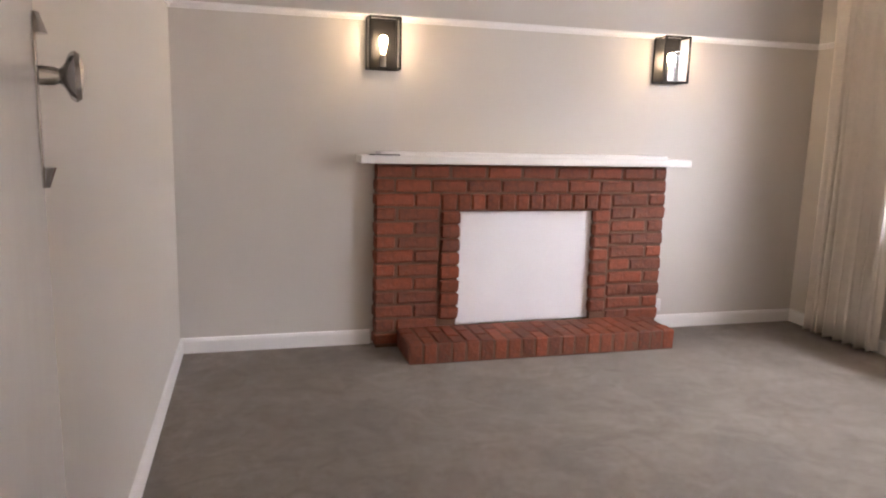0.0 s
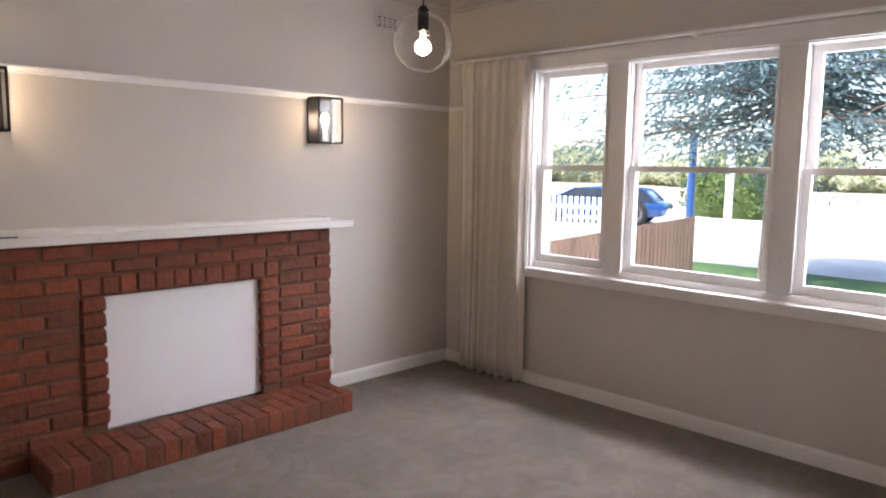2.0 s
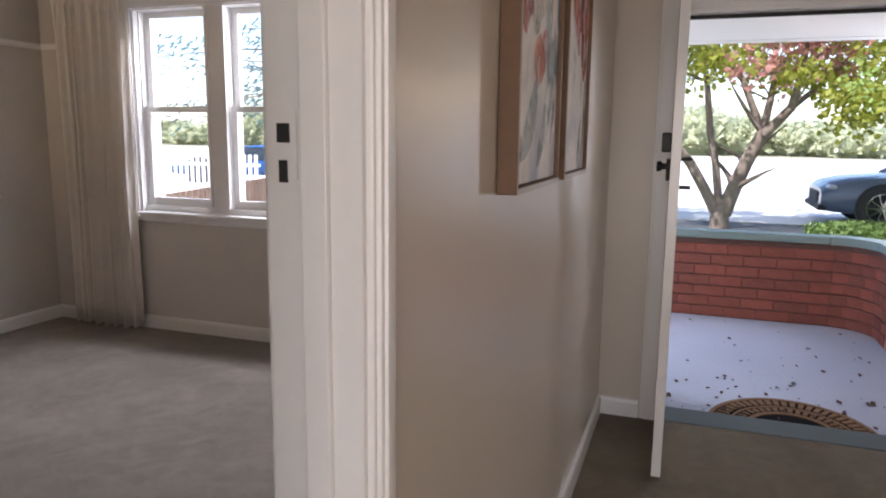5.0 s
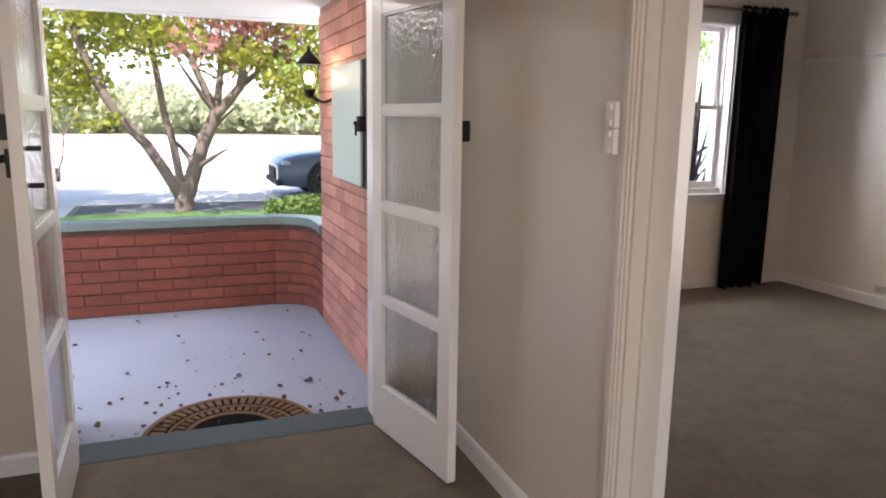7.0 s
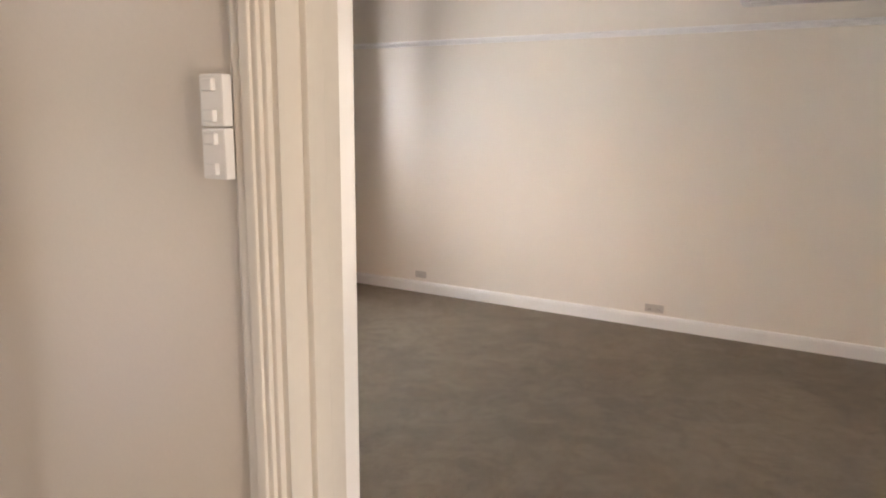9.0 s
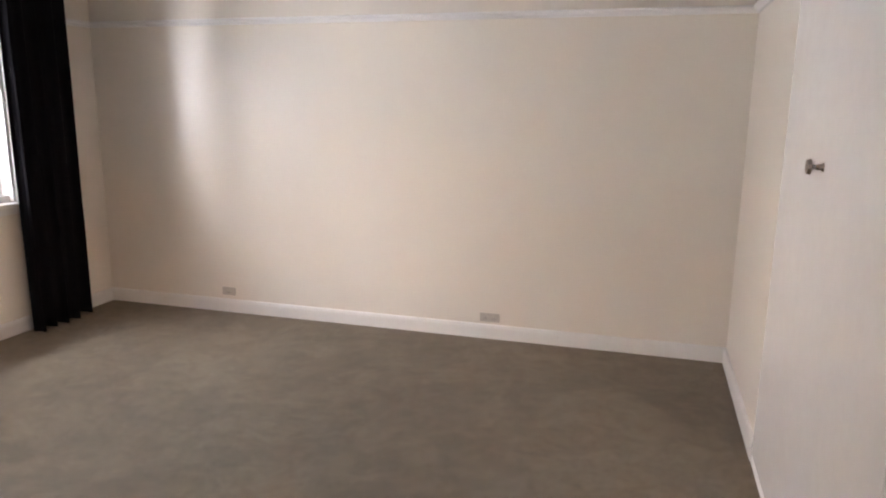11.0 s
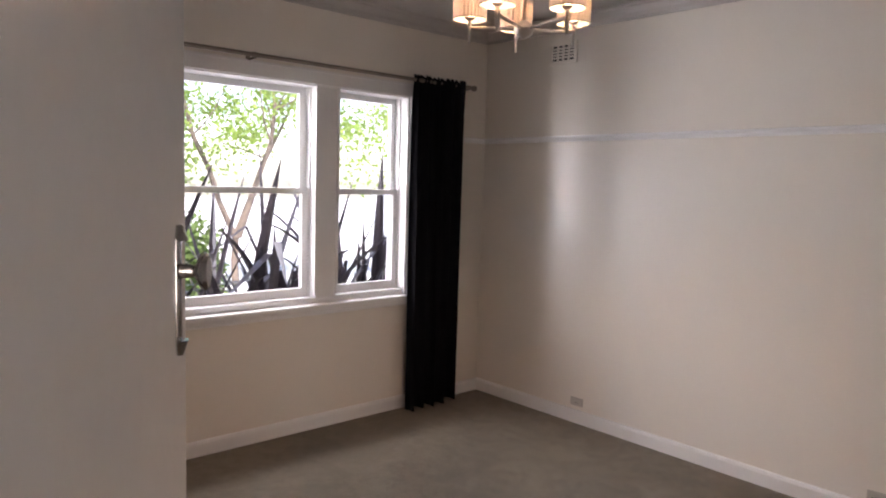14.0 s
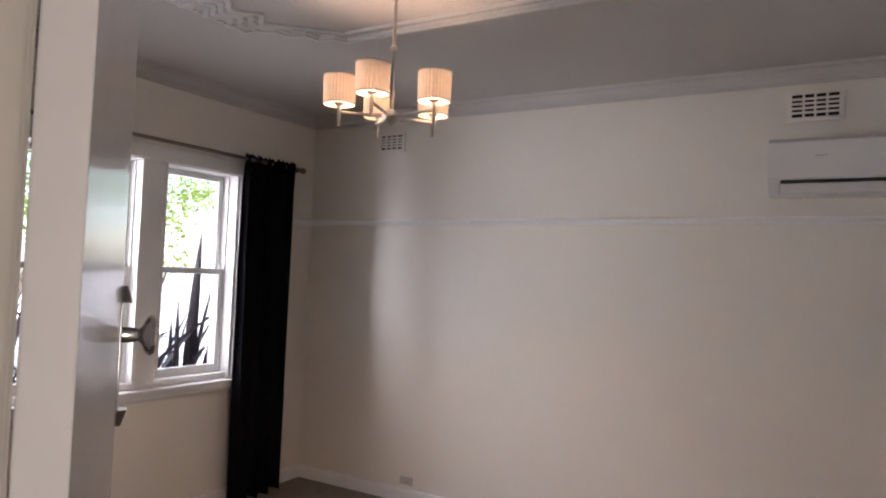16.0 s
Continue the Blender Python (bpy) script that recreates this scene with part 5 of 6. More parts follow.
def doormat():
    m = thing("doormat", 4.185, -0.10, PZ, 0, "half-round dark doormat with brown scroll pattern", "doormat")
    n = 40
    def half(r0, r1, a0=-90, a1=90, k=n):
        bm = B()
        o = [(r1 * math.cos(radians(a0 + (a1 - a0) * i / k)) * 1.12, r1 * math.sin(radians(a0 + (a1 - a0) * i / k))) for i in range(k + 1)]
        i_ = [(r0 * math.cos(radians(a0 + (a1 - a0) * i / k)) * 1.12, r0 * math.sin(radians(a0 + (a1 - a0) * i / k))) for i in range(k, -1, -1)]
        return bm, o + i_
    bm, p = half(0.001, 0.41)
    part("base", prism(bm, p, 0, 0.008), M_MATDARK, m)
    bm, p = half(0.385, 0.408)
    part("border", prism(bm, p, 0.008, 0.012), M_MATBROWN, m)
    bm, p = half(0.285, 0.30)
    part("border", prism(bm, p, 0.008, 0.012), M_MATBROWN, m)
    bm, p = half(0.20, 0.225)
    part("border", prism(bm, p, 0.008, 0.012), M_MATBROWN, m)
    for i in range(27):
        a = -88 + 176 * i / 26
        bm, p = half(0.315, 0.375, a - 2.1, a + 2.1, 3)
        part("rib", prism(bm, p, 0.008, 0.013), M_MATBROWN, m)
    for i in range(22):
        a = -87 + 174 * i / 21
        bm, p = half(0.235, 0.275, a - 2.4, a + 2.4, 3)
        part("rib", prism(bm, p, 0.008, 0.013), M_MATBROWN, m)
    bm, p = half(0.001, 0.07)
    part("rosette", prism(bm, p, 0.008, 0.013), M_MATBROWN, m)


meter_box()
porch_lantern()
doormat()


def dead_leaves():
    rnd = random.Random(5)
    bm = B()
    for i in range(120):
        if rnd.random() < 0.7:
            x, y = 4.25 + abs(rnd.gauss(0, 0.45)), rnd.uniform(-0.75, 0.75)
        else:
            x, y = rnd.uniform(4.3, 6.4), rnd.uniform(-0.8, 1.1)
        if x > 6.45:
            continue
        r, a = rnd.uniform(0.006, 0.034), rnd.uniform(0, 6.28)
        h = PZ + (0.015 if (x - 4.185) ** 2 + (y + 0.1) ** 2 < 0.2 else 0.003)
        k = 7
        vs = [bm.verts.new((x + r * q * math.cos(a + 2 * math.pi * j / k), y + r * q * math.sin(a + 2 * math.pi * j / k) * 0.55, h + rnd.uniform(0, 0.4) * r)) for j, q in
              [(j, rnd.uniform(0.6, 1.1)) for j in range(k)]]
        bm.faces.new(vs)
    tagged(part("fallen_leaves", bm, M_DEADLEAF), "dry brown leaf litter scattered on the porch", "leaf litter", kind="stuff")


dead_leaves()


# ---- garden and street ----
structure("ground", box(B(), -600, 600, -600, 600, GZ - 0.5, GZ), M_GROUND, "dry open ground reaching to the horizon", "ground")
structure("lawn", box(box(B(), 9.6, 13.0, -3.6, 1.6, GZ - 0.02, GZ + 0.02), 9.6, 12.7, 1.6, 26, GZ - 0.02, GZ + 0.02), M_GRASS, "green lawn in front of the house", "lawn")
structure("driveway", box(box(box(B(), 9.55, 14.4, -60, -3.65, GZ - 0.02, GZ + 0.012), 14.4, 58, -60, 60, GZ - 0.02, GZ + 0.012), 12.8, 14.4, 1.7, 60, GZ - 0.02, GZ + 0.012), M_CONCRETE, "pale sunlit concrete drive and street", "road")
structure("road", box(B(), 13.1, 14.3, -3.6, 1.6, GZ - 0.02, GZ + 0.006), M_ROAD, "grey asphalt strip", "road")
structure("path", box(box(B(), 6.82, 9.5, -26, 1.4, GZ - 0.02, GZ + 0.010), 4.68, 9.5, 1.4, 26, GZ - 0.02, GZ + 0.010), M_CONCRETE, "pale concrete path along the house", "path")


def leaf_card(bm, c, size, rnd, long=1.6):
    n = Vector((rnd.gauss(0, 1), rnd.gauss(0, 1), rnd.gauss(0, 1) + 0.6)).normalized()
    u = n.orthogonal().normalized()
    u = Matrix.Rotation(rnd.uniform(0, 6.28), 3, n) @ u
    v = n.cross(u)
    s = size * rnd.uniform(0.6, 1.3)
    c = Vector(c)
    pts = [c - u * s * long * 0.5, c - u * s * 0.1 + v * s * 0.45, c + u * s * long * 0.5 + n * s * 0.15, c + u * s * 0.05 - v * s * 0.45]
    bm.faces.new([bm.verts.new(p) for p in pts])


def limb(bm, pts, r0, r1, n=9):
    k = len(pts) - 1
    for i in range(k):
        tube(bm, pts[i], pts[i + 1], r0 + (r1 - r0) * i / k, r0 + (r1 - r0) * (i + 1) / k, n)
        ball(bm, pts[i + 1], r0 + (r1 - r0) * (i + 1) / k, n, 6)


def bend(a, b, sag, rnd, k=6):
    a, b = Vector(a), Vector(b)
    off = Vector((rnd.uniform(-1, 1), rnd.uniform(-1, 1), rnd.uniform(-0.3, 0.6))) * sag
    return [a.lerp(b, i / k) + off * math.sin(math.pi * i / k) + Vector((rnd.uniform(-1, 1), rnd.uniform(-1, 1), 0)) * sag * 0.12 for i in range(k + 1)]


def broad_tree(name, x, y, stems, clusters, leaves, leaf, seed, label, mats, fork=0.5, r=0.15):
    rnd = random.Random(seed)
    t = thing(name, x, y, GZ, 0, label, "tree")
    tr = B()
    limb(tr, [(0, 0, -0.1), (0.02, 0.02, fork * 0.5), (0, 0, fork)], r * 1.25, r * 1.0, 12)
    for ex, ey, ez, rr, sag in stems:
        pts = bend((0, 0, fork * 0.9), (ex, ey, ez), sag, rnd)
        limb(tr, pts, rr, rr * 0.35)
        for _ in range(4):
            s = pts[rnd.randrange(3, 7)]
            e = s + Vector((rnd.uniform(-1.0, 1.0), rnd.uniform(-1.3, 1.3), rnd.uniform(0.3, 1.3)))
            limb(tr, bend(s, e, 0.15, rnd, 4), rr * 0.32, rr * 0.10, 6)
    part("trunk", tr, M_BARK, t, smooth=True)
    for ci, mat in enumerate(mats):
        cr = B()
        for (cx, cy, cz, cr_, count) in clusters[ci::len(mats)] if len(mats) > 1 else clusters:
            for _ in range(int(leaves * count)):
                d = Vector((rnd.gauss(0, 1), rnd.gauss(0, 1), rnd.gauss(0, 0.7))).normalized() * cr_ * rnd.random() ** 0.45
                leaf_card(cr, (cx + d.x, cy + d.y, cz + d.z), leaf, rnd)
        part("crown", cr, mat, t)
    return t


def clumps(seed, n, cx, cy, cz, sx, sy, sz, r0, r1):
    rnd = random.Random(seed)
    return [(cx + rnd.gauss(0, sx), cy + rnd.gauss(0, sy), max(cz - 1.0, cz + rnd.gauss(0, sz)), rnd.uniform(r0, r1), rnd.uniform(0.5, 1.2)) for _ in range(n)]


def maple():
    """Several stems from a low fork, each bending outward; the crown is loose clumps of leaves."""
    rnd = random.Random(7)
    t = thing("maple_tree", 13.3, -0.05, GZ, 0, "multi-stemmed maple with green and reddening leaves", "tree")
    tr = B()
    limb(tr, [(0, 0, -0.1), (0, 0.02, 0.2), (0, 0.0, 0.38)], 0.17, 0.14, 14)
    stems = [(0.095, 0.05, [(0.1, 0.3), (0.28, 0.64), (0.55, 1.10), (0.92, 1.51), (1.24, 2.11), (1.40, 2.62), (1.6, 3.3), (1.7, 4.4)]),
             (0.070, 0.04, [(0.04, 0.35), (0.14, 1.10), (0.25, 1.56), (0.37, 2.48), (0.48, 3.12), (0.5, 4.4)]),
             (0.135, 0.10, [(-0.03, 0.25), (-0.17, 0.68), (-0.32, 1.10), (-0.55, 1.61)]),
             (0.070, 0.03, [(-0.55, 1.58), (-0.41, 1.93), (-0.18, 2.48), (0.23, 2.94), (0.3, 4.0)]),
             (0.070, 0.03, [(-0.55, 1.58), (-0.64, 2.16), (-0.69, 2.62), (-0.6, 4.0)]),
             (0.085, 0.04, [(-0.55, 1.58), (-0.92, 2.02), (-1.01, 2.52), (-1.1, 3.9)]),
             (0.050, 0.02, [(-0.92, 2.0), (-1.29, 2.34), (-1.84, 2.94), (-2.2, 3.6)])]
    for k, (r0, r1, pts) in enumerate(stems):
        way = [Vector((0.12 * math.sin(k * 2.1) * z, y, z)) if k != 2 else Vector((0, y, z)) for y, z in pts]
        limb(tr, way, r0, r1, 10)
        for _ in range(5):
            s_ = way[rnd.randrange(max(1, len(way) - 3), len(way))]
            e = s_ + Vector((rnd.uniform(-0.9, 0.9), rnd.uniform(-0.9, 0.9), rnd.uniform(0.0, 0.8)))
            limb(tr, bend(s_, e, 0.12, rnd, 4), r1 * 0.6, 0.008, 6)
    part("trunk", tr, M_BARK, t, smooth=True)
    green, red = B(), B()
    for i in range(200):
        y, z, x = rnd.uniform(-3.9, 3.6), 1.98 + abs(rnd.gauss(0, 1.0)), rnd.gauss(0, 0.9)
        z += 0.25 * math.cos(y * 1.3) + (0.35 if abs(y) < 1.2 else 0)
        r = rnd.uniform(0.28, 0.6)
        bm = red if (abs(y + 1.0) < 0.9 and 2.5 < z < 3.4 and rnd.random() < 0.8) else green
        for _ in range(int(rnd.uniform(60, 120))):
            d = Vector((rnd.gauss(0, 1), rnd.gauss(0, 1), rnd.gauss(0, 0.6))).normalized() * r * rnd.random() ** 0.4
            leaf_card(bm, (x + d.x, y + d.y, z + d.z), 0.095, rnd, 1.3)
    part("crown", green, M_LEAF, t)
    part("crown", red, M_LEAF_RED, t, "pinkish red leaves")


maple()
broad_tree("garden_tree", 12.4, -6.2, [(0.2, 0.9, 3.6, 0.05, 0.3), (-0.3, -0.5, 3.9, 0.055, 0.3), (0.3, -1.4, 3.4, 0.045, 0.2)],
           clumps(8, 70, 0, 0.3, 3.1, 1.0, 2.3, 0.9, 0.35, 0.75), 260, 0.058, 17, "green leafy garden tree", [M_GARDEN], 0.9, 0.05)
broad_tree("sapling", 11.6, 1.65, [(0.1, 0.15, 1.6, 0.022, 0.1), (-0.1, -0.2, 1.4, 0.018, 0.1)], clumps(3, 7, 0, 0, 1.9, 0.2, 0.35, 0.3, 0.12, 0.25), 40, 0.06, 23,
           "thin young sapling with sparse leaves", [M_LEAF], 0.6, 0.03)


def spruce():
    rnd = random.Random(31)
    t = thing("spruce_tree", 11.6, 5.0, GZ, 0, "large blue spruce with drooping layered branches", "tree")
    part("trunk", tube(B(), (0, 0, -0.1), (0, 0, 9.5), 0.24, 0.05, 12), M_BARK, t, smooth=True)
    br, nd = B(), B()
    for i in range(130):
        z = 2.25 + 6.8 * (i / 130) ** 1.6 + rnd.uniform(-0.25, 0.45)
        a = rnd.uniform(0, 6.28)
        ln = (4.4 - 0.46 * (z - 1.7)) * rnd.uniform(0.45, 1.08)
        rise = rnd.uniform(-0.55, 0.35)
        d = Vector((math.cos(a), math.sin(a), 0))
        p0 = Vector((0, 0, z + 0.2))
        pts = [p0 + d * ln * s + Vector((0, 0, -0.42 * ln * 0.35 * s + rise * math.sin(2.4 * s) + 0.3 * s * s)) for s in (0, 0.33, 0.66, 1.0)]
        for q in range(3):
            tube(br, pts[q], pts[q + 1], 0.03 - 0.008 * q, 0.022 - 0.008 * q, 5)
        side = Vector((-d.y, d.x, 0))
        for k in range(230):
            s = rnd.uniform(0.12, 1.0)
            p = p0.lerp(pts[3], s) + side * rnd.gauss(0, 0.18 + 0.2 * (1 - abs(s - 0.6))) + Vector((0, 0, rise * math.sin(2.4 * s) * 0.8 - abs(rnd.gauss(0, 0.24)) + 0.06))
            w = (d * 0.5 + side * rnd.uniform(-0.8, 0.8) + Vector((0, 0, rnd.uniform(-0.7, 0.15)))).normalized()
            u = w.orthogonal().normalized() * 0.017
            l = rnd.uniform(0.07, 0.15)
            nd.faces.new([nd.verts.new(v) for v in (p - u, p + u, p + w * l + u * 0.3, p + w * l - u * 0.3)])
            u = w.cross(u)
            nd.faces.new([nd.verts.new(v) for v in (p - u, p + u, p + w * l + u * 0.3, p + w * l - u * 0.3)])
    part("branches", br, M_BARK, t)
    part("needles", nd, M_SPRUCE, t, "blue-green hanging needles")


spruce()


def hedge(name, x0, x1, y0, y1, h, count, leaf, seed, label, mat=M_HEDGE):
    rnd = random.Random(seed)
    t = thing(name, (x0 + x1) / 2, (y0 + y1) / 2, GZ, 0, label, "hedge")
    hx, hy = (x1 - x0) / 2, (y1 - y0) / 2
    core = ball(B(), (0, 0, h * 0.28), 1, 20, 12, hx * 0.85, hy * 0.9, h * 0.58)
    part("core", core, mat, t)
    lv = B()
    for _ in range(count):
        a, b = rnd.uniform(0, 6.28), math.acos(rnd.uniform(-0.75, 1))
        k = rnd.uniform(0.82, 1.08) * (1 + 0.08 * math.sin(7 * a) + 0.06 * math.sin(13 * a + 4 * b))
        leaf_card(lv, (hx * k * math.cos(a) * math.sin(b) ** 0.6, hy * k * math.sin(a) * math.sin(b) ** 0.6, h * 0.45 + h * 0.5 * k * math.cos(b)), leaf, rnd)
    part("foliage", lv, mat, t)


hedge("shrub", 11.6, 12.7, -3.2, -1.25, 0.34, 3500, 0.045, 41, "clipped low green shrub by the kerb")
hedge("shrub", 9.6, 10.8, -4.9, -3.7, 1.35, 2500, 0.06, 47, "leafy green shrub near the bedroom")
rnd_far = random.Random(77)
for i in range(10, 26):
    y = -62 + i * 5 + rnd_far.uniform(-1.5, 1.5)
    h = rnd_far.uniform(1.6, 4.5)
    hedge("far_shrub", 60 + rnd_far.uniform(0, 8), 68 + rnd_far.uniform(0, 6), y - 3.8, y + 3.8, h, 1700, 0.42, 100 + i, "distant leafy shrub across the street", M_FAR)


def letterbox():
    b = thing("letterbox", 13.95, 1.93, GZ, 0, "small black letterbox on a thin post beside the drive", "letterbox")
    part("post", tube(B(), (0, 0, 0), (0, 0, 0.46), 0.025, 0.022, 10), M_BLACK, b)
    body = box(B(), -0.11, 0.11, -0.085, 0.085, 0.455, 0.62, 0.012)
    lathe(body, [(0.0, -0.11), (0.083, -0.11), (0.083, 0.11), (0.0, 0.11)], (0, 0, 0.61), 16, "x")
    bo = part("box_body", body, M_BLACK, b)
    part("slot", box(B(), -0.116, -0.1105, -0.06, 0.06, 0.575, 0.59), M_NICKEL, bo, "pale mail slot")


letterbox()


def paling_fence():
    f = thing("paling_fence", 4.8, 5.35, GZ, 0, "weathered timber paling fence with a rising top", "fence")
    n = 48
    for k in range(n):
        x = k * 0.1
        top = 0.88 + 0.18 * k / n
        part("paling", box(B(), x, x + 0.086, -0.008, 0.008, 0.02, top, 0.001), M_PALING, f)
    for z in (0.2, 0.66):
        part("rail", box(B(), 0, n * 0.1, 0.009, 0.05, z, z + 0.07), M_PALING, f)


def picket_fence():
    f = thing("picket_fence", 14.2, 8.6, GZ, 0, "white painted picket fence", "fence")
    part("rail", box(B(), -0.02, 0.02, 1.1, 6.5, 0.25, 0.32), M_WHITE_PAINT, f)
    part("rail", box(B(), -0.02, 0.02, 1.1, 6.5, 0.75, 0.82), M_WHITE_PAINT, f)
    for k in range(33):
        y = 1.15 + k * 0.16
        pk = B()
        box(pk, -0.035, -0.021, y, y + 0.085, 0.05, 0.98)
        prism(pk, [(-0.035, y), (-0.021, y), (-0.021, y + 0.085), (-0.035, y + 0.085)], 0.98, 1.02)
        part("picket", pk, M_WHITE_PAINT, f)


paling_fence()
picket_fence()
post = thing("street_post", 19.0, 10.0, GZ, 0, "plain blue painted post beside the street", "post")
part("shaft", tube(B(), (0, 0, 0), (0, 0, 2.6), 0.11, 0.10, 14), M_CAR_BLUE, post, smooth=True)
part("cap", lathe(B(), [(0.12, 2.6), (0.12, 2.66), (0.0, 2.72)], n=14), M_CAR_BLUE, post)


for py, ph in ((10.3, 2.7), (9.2, 2.7)):
    wp = thing("verandah_post", 19.6, py, GZ, 0, "white painted square verandah post", "post", "white posts across the drive")
    part("shaft", box(B(), -0.08, 0.08, -0.08, 0.08, 0, ph, 0.01), M_WHITE_PAINT, wp)
    part("foot", box(B(), -0.11, 0.11, -0.11, 0.11, 0, 0.12, 0.01), M_WHITE_PAINT, wp)
hedge("hedge", 24.0, 26.0, 9.6, 13.2, 2.1, 3000, 0.10, 61, "dark green hedge across the drive")


def loft(bm, stations):
    """Skin through rings of equal count, closed at both ends."""
    rings = [[bm.verts.new(p) for p in st] for st in stations]
    for a, b in zip(rings, rings[1:]):
        for i in range(len(a)):
            k = (i + 1) % len(a)
            bm.faces.new((a[i], a[k], b[k], b[i]))
    bm.faces.new(rings[0][::-1])
    bm.faces.new(rings[-1])
    return bm


def car(x, y, rz, paint, label, tall):
    """A parked car. Local: the front looks to +y, width along x."""
    c = thing("car", x, y, GZ + 0.012, rz, label, "car")
    W, H = 0.92, tall
    k = tall / 1.62
    belt = 1.02 * k

    def ring(yy, w, zb, zs, zt):
        half = [(w * 0.90, zb), (w * 0.985, zb + 0.10), (w, (zb + zs) / 2), (w * 0.975, zs), (w * 0.86, zt - 0.02), (w * 0.55, zt + 0.01)]
        return [(a, yy, b) for a, b in half] + [(-a, yy, b) for a, b in reversed(half)]

    part("body", loft(B(), [ring(-2.32, 0.80, 0.45, 0.80 * k, 0.88 * k), ring(-2.20, 0.88, 0.28, 0.88 * k, 0.99 * k), ring(-1.6, W, 0.24, 0.90 * k, belt), ring(0.9, W, 0.24, 0.88 * k, belt),
                            ring(1.4, W, 0.24, 0.84 * k, 0.99 * k), ring(1.9, W * 0.98, 0.24, 0.78 * k, 0.93 * k), ring(2.2, W * 0.93, 0.26, 0.72 * k, 0.85 * k),
                            ring(2.34, W * 0.84, 0.32, 0.62 * k, 0.72 * k)]), paint, c, smooth=True)

    gl = B()
    lo = [(-2.05, W * 0.84), (-0.6, W * 0.90), (1.15, W * 0.86)]
    hi = [(-1.65, W * 0.72), (-0.6, W * 0.76), (0.35, W * 0.72)]
    base = [gl.verts.new((s * w, yy, belt - 0.03)) for s in (1, -1) for yy, w in (lo if s == 1 else lo[::-1])]
    top = [gl.verts.new((s * w, yy, H - 0.05)) for s in (1, -1) for yy, w in (hi if s == 1 else hi[::-1])]
    for i in range(6):
        gl.faces.new((base[i], base[(i + 1) % 6], top[(i + 1) % 6], top[i]))
    gl.faces.new(top)
    part("glasshouse", gl, M_CARGLASS, c, "dark tinted windows")
    rf = loft(B(), [[(-W * 0.66, -1.72, H - 0.06), (W * 0.66, -1.72, H - 0.06), (W * 0.60, -1.66, H - 0.02), (-W * 0.60, -1.66, H - 0.02)],
                    [(-W * 0.77, -1.2, H - 0.055), (W * 0.77, -1.2, H - 0.055), (W * 0.66, -1.2, H), (-W * 0.66, -1.2, H)],
                    [(-W * 0.77, -0.2, H - 0.055), (W * 0.77, -0.2, H - 0.055), (W * 0.66, -0.2, H), (-W * 0.66, -0.2, H)],
                    [(-W * 0.70, 0.40, H - 0.075), (W * 0.70, 0.40, H - 0.075), (W * 0.60, 0.36, H - 0.045), (-W * 0.60, 0.36, H - 0.045)]])
    part("roof", rf, paint, c, smooth=True)
    for s in (-1, 1):
        for (y0, w0), (y1, w1) in zip(lo, hi):
            part("pillar", tube(B(), (s * (w0 + 0.004), y0, belt - 0.03), (s * (w1 + 0.004), y1, H - 0.05), 0.04, 0.03, 6), paint, c)
        part("mirror", ball(B(), (s * (W + 0.07), 0.72, belt + 0.06), 0.09, 10, 8, 1.0, 0.6, 0.75), paint, c, smooth=True)
        part("headlight", ball(B(), (s * 0.70, 2.17, 0.755 * k), 0.17, 14, 8, 0.95, 0.62, 0.36), M_LENS, c, "clear headlight", smooth=True)
        for yy in (-1.42, 1.42):
            # Black disc stands in for the shaded wheel well; none is cut.
            arch = lathe(B(), [(0.0, -0.2 * s), (0.405, -0.2 * s), (0.405, 0.006 * s), (0.0, 0.006 * s)], (s * W * 0.995, yy, 0.37), 28, "x")
            part("wheel_arch", arch, M_TYRE, c)
            ty = lathe(B(), [(0.235, -0.11), (0.33, -0.11), (0.355, -0.07), (0.355, 0.07), (0.33, 0.11), (0.235, 0.11)], (s * (W - 0.06), yy, 0.355), 28, "x")
            to = part("wheel", ty, M_TYRE, c, "dark tyre", smooth=True)
            rim = B()
            for q in range(10):
                a = 2 * math.pi * q / 10
                tube(rim, (s * (W + 0.045), yy, 0.355), (s * (W + 0.035), yy + 0.24 * math.cos(a), 0.355 + 0.24 * math.sin(a)), 0.024, 0.017, 6)
            lathe(rim, [(0.235, -0.10 * s), (0.255, -0.10 * s), (0.255, 0.112 * s), (0.235, 0.112 * s)], (s * (W - 0.06), yy, 0.355), 28, "x")
            part("rim", rim, M_CHROME, to, "silver multi-spoke rim")
    part("grille", box(B(), -0.45, 0.45, 2.28, 2.36, 0.42 * k, 0.66 * k, 0.02), M_TYRE, c, "black grille")
    part("bumper", box(B(), -0.78, 0.78, 2.18, 2.385, 0.27, 0.38, 0.04), M_TYRE, c, "black lower bumper")
    return c


M_LENS = material("headlight_lens", (0.35, 0.37, 0.40), 0.12, var=0.05)
car(15.1, -4.05, 0, M_CAR_GREY, "slate grey parked SUV with silver wheels", 1.46)
car(19.2, 13.3, 20, M_CAR_BLUE, "dark blue parked car beyond the fence", 1.12)


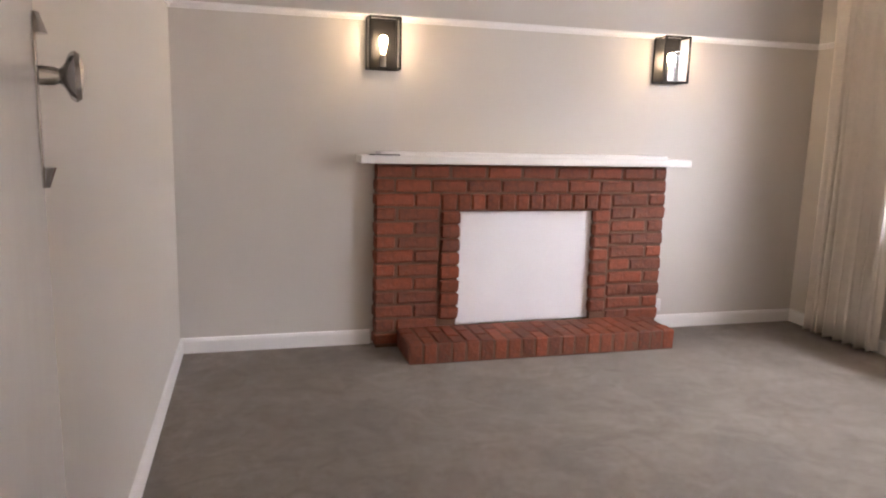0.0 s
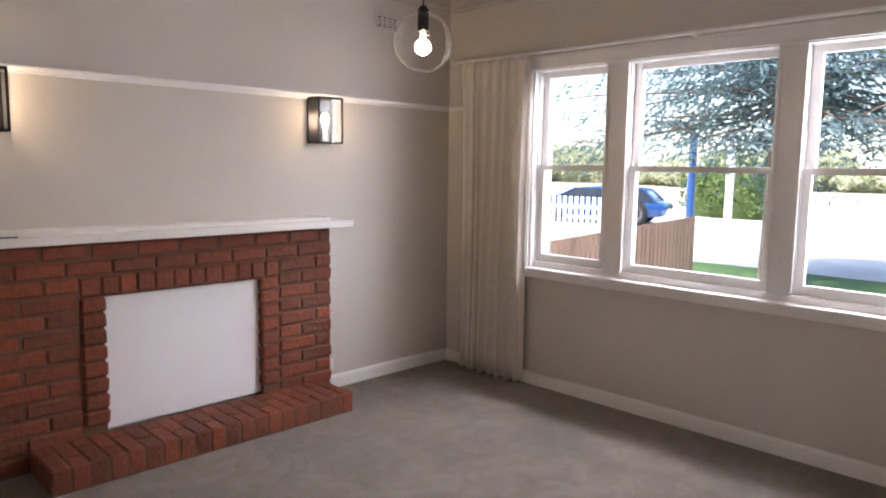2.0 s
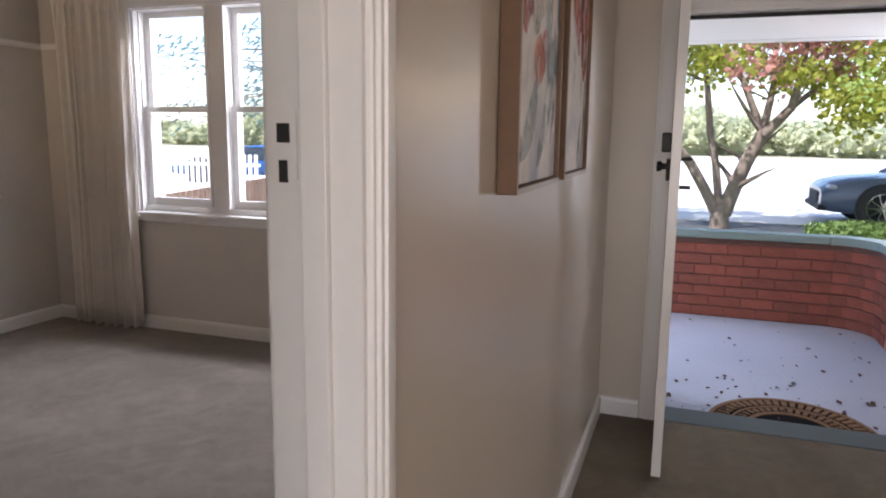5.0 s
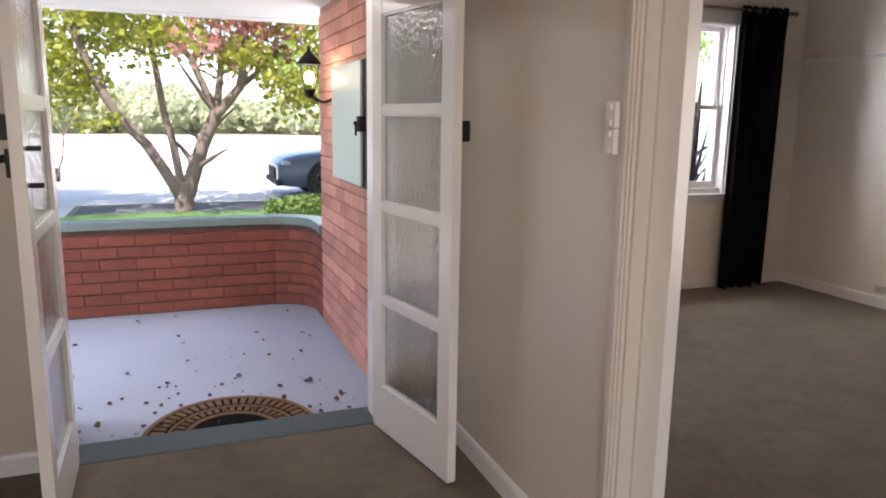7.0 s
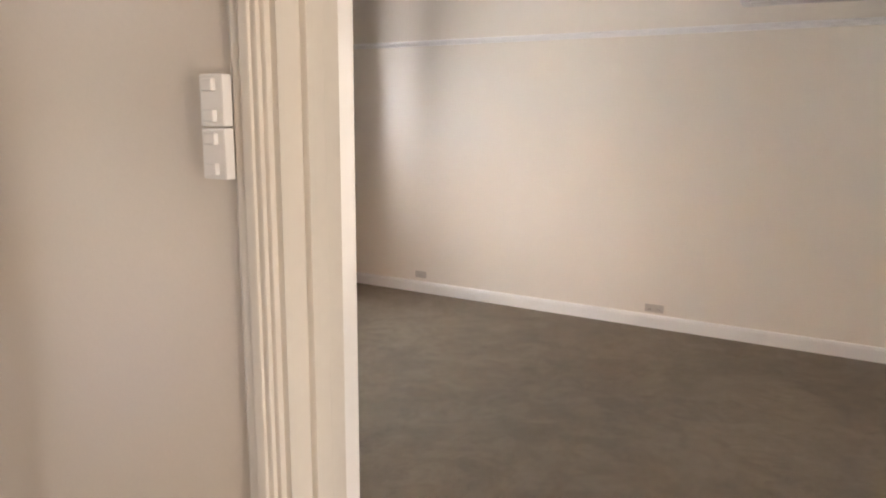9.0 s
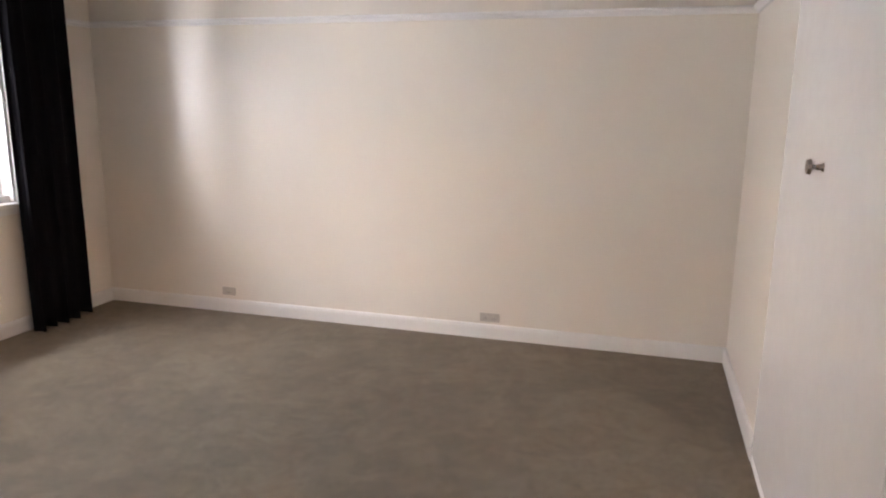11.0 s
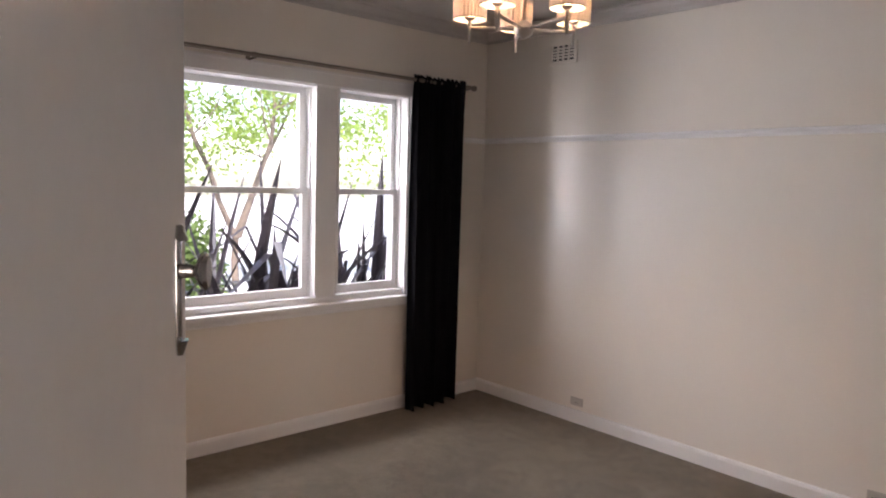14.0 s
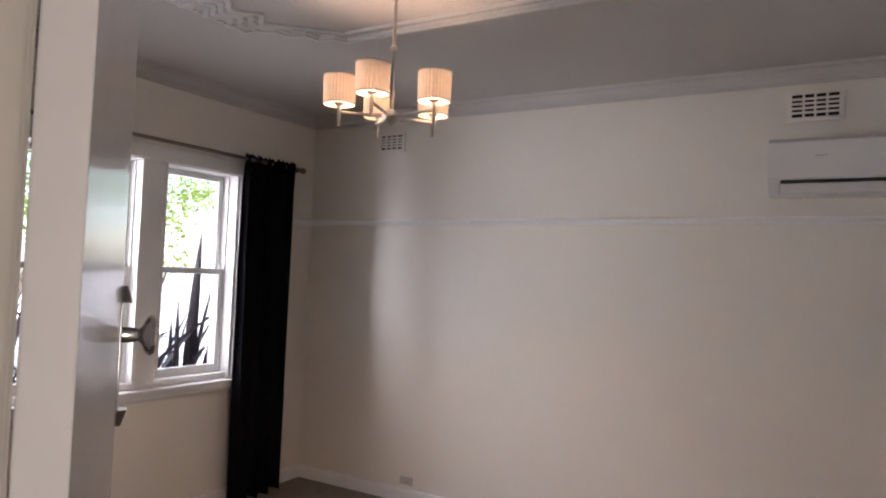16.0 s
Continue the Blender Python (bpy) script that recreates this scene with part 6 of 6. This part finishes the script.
def flax(x, y, seed, count, height, label):
    """A fan of sword leaves: most stand stiff, some arch over, some are snapped and hang."""
    rnd = random.Random(seed)
    t = thing("flax_plant", x, y, GZ, 0, label, "flax plant", "flax under the bedroom window")
    for _ in range(count):
        bm = B()
        a, h = rnd.uniform(0, 6.28), height * rnd.uniform(0.5, 1.08)
        w = rnd.uniform(0.022, 0.055)
        tilt, kind = rnd.uniform(4, 30), rnd.random()
        bx, by = rnd.gauss(0, 0.15), rnd.gauss(0, 0.20)
        d = Vector((math.cos(a), math.sin(a), 0))
        sd = Vector((-d.y, d.x, 0))
        twist = rnd.uniform(-1.2, 1.2)
        n = 12
        snap = rnd.randrange(6, 10)
        p, ang = Vector((bx, by, 0)), tilt
        left, mid, right = [], [], []
        for i in range(n + 1):
            s = i / n
            if kind < 0.25 and i == snap:
                ang += rnd.uniform(60, 105)
            elif 0.25 <= kind < 0.6:
                ang += 2.0 + 9.0 * s * s
            else:
                ang += 0.8
            ww = w * min(1, 0.55 + s) * (1 - s ** 3.5) + 0.002
            side = (sd * math.cos(twist * s) + d * math.sin(twist * s) * 0.6).normalized()
            left.append(bm.verts.new(p - side * ww))
            mid.append(bm.verts.new(p + d * ww * 0.45 - Vector((0, 0, ww * 0.1))))
            right.append(bm.verts.new(p + side * ww))
            p = p + (d * math.sin(radians(ang)) + Vector((0, 0, math.cos(radians(ang))))) * h / n
        for i in range(n):
            bm.faces.new((left[i], mid[i], mid[i + 1], left[i + 1]))
            bm.faces.new((mid[i], right[i], right[i + 1], mid[i + 1]))
        part("leaf", bm, M_FLAX, t)


flax(6.95, -4.75, 1, 34, 2.0, "bronze flax with tall sword leaves, some bent")
flax(7.00, -4.15, 12, 34, 2.1, "bronze flax with tall sword leaves, some bent")
flax(6.90, -3.55, 2, 36, 2.0, "bronze flax with tall sword leaves, some bent")
flax(6.85, -2.85, 3, 32, 1.9, "bronze flax with tall sword leaves, some bent")
flax(7.05, -2.2, 4, 26, 1.7, "bronze flax with tall sword leaves, some bent")


def garden_fence():
    f = thing("picket_fence", 12.8, -9.1, GZ, 0, "tall white painted garden fence with pointed pickets, in shade", "fence")
    for z in (0.35, 1.25):
        part("rail", box(B(), 0.012, 0.05, -7.4, 0.0, z, z + 0.08), M_WHITE_PAINT, f)
    for k in range(62):
        y = -0.115 * (k + 1)
        pk = B()
        va = [pk.verts.new((0.0, y + dy, z)) for dy, z in ((0, 0.06), (0.085, 0.06), (0.085, 1.52), (0.0425, 1.60), (0, 1.52))]
        vb = [pk.verts.new((-0.018, v.co.y, v.co.z)) for v in va]
        pk.faces.new(va)
        pk.faces.new(vb[::-1])
        for q in range(5):
            pk.faces.new((va[q], vb[q], vb[(q + 1) % 5], va[(q + 1) % 5]))
        part("picket", pk, M_WHITE_PAINT, f)


garden_fence()

# bricks of the porch last
porch_brick_wall()
low_wall()
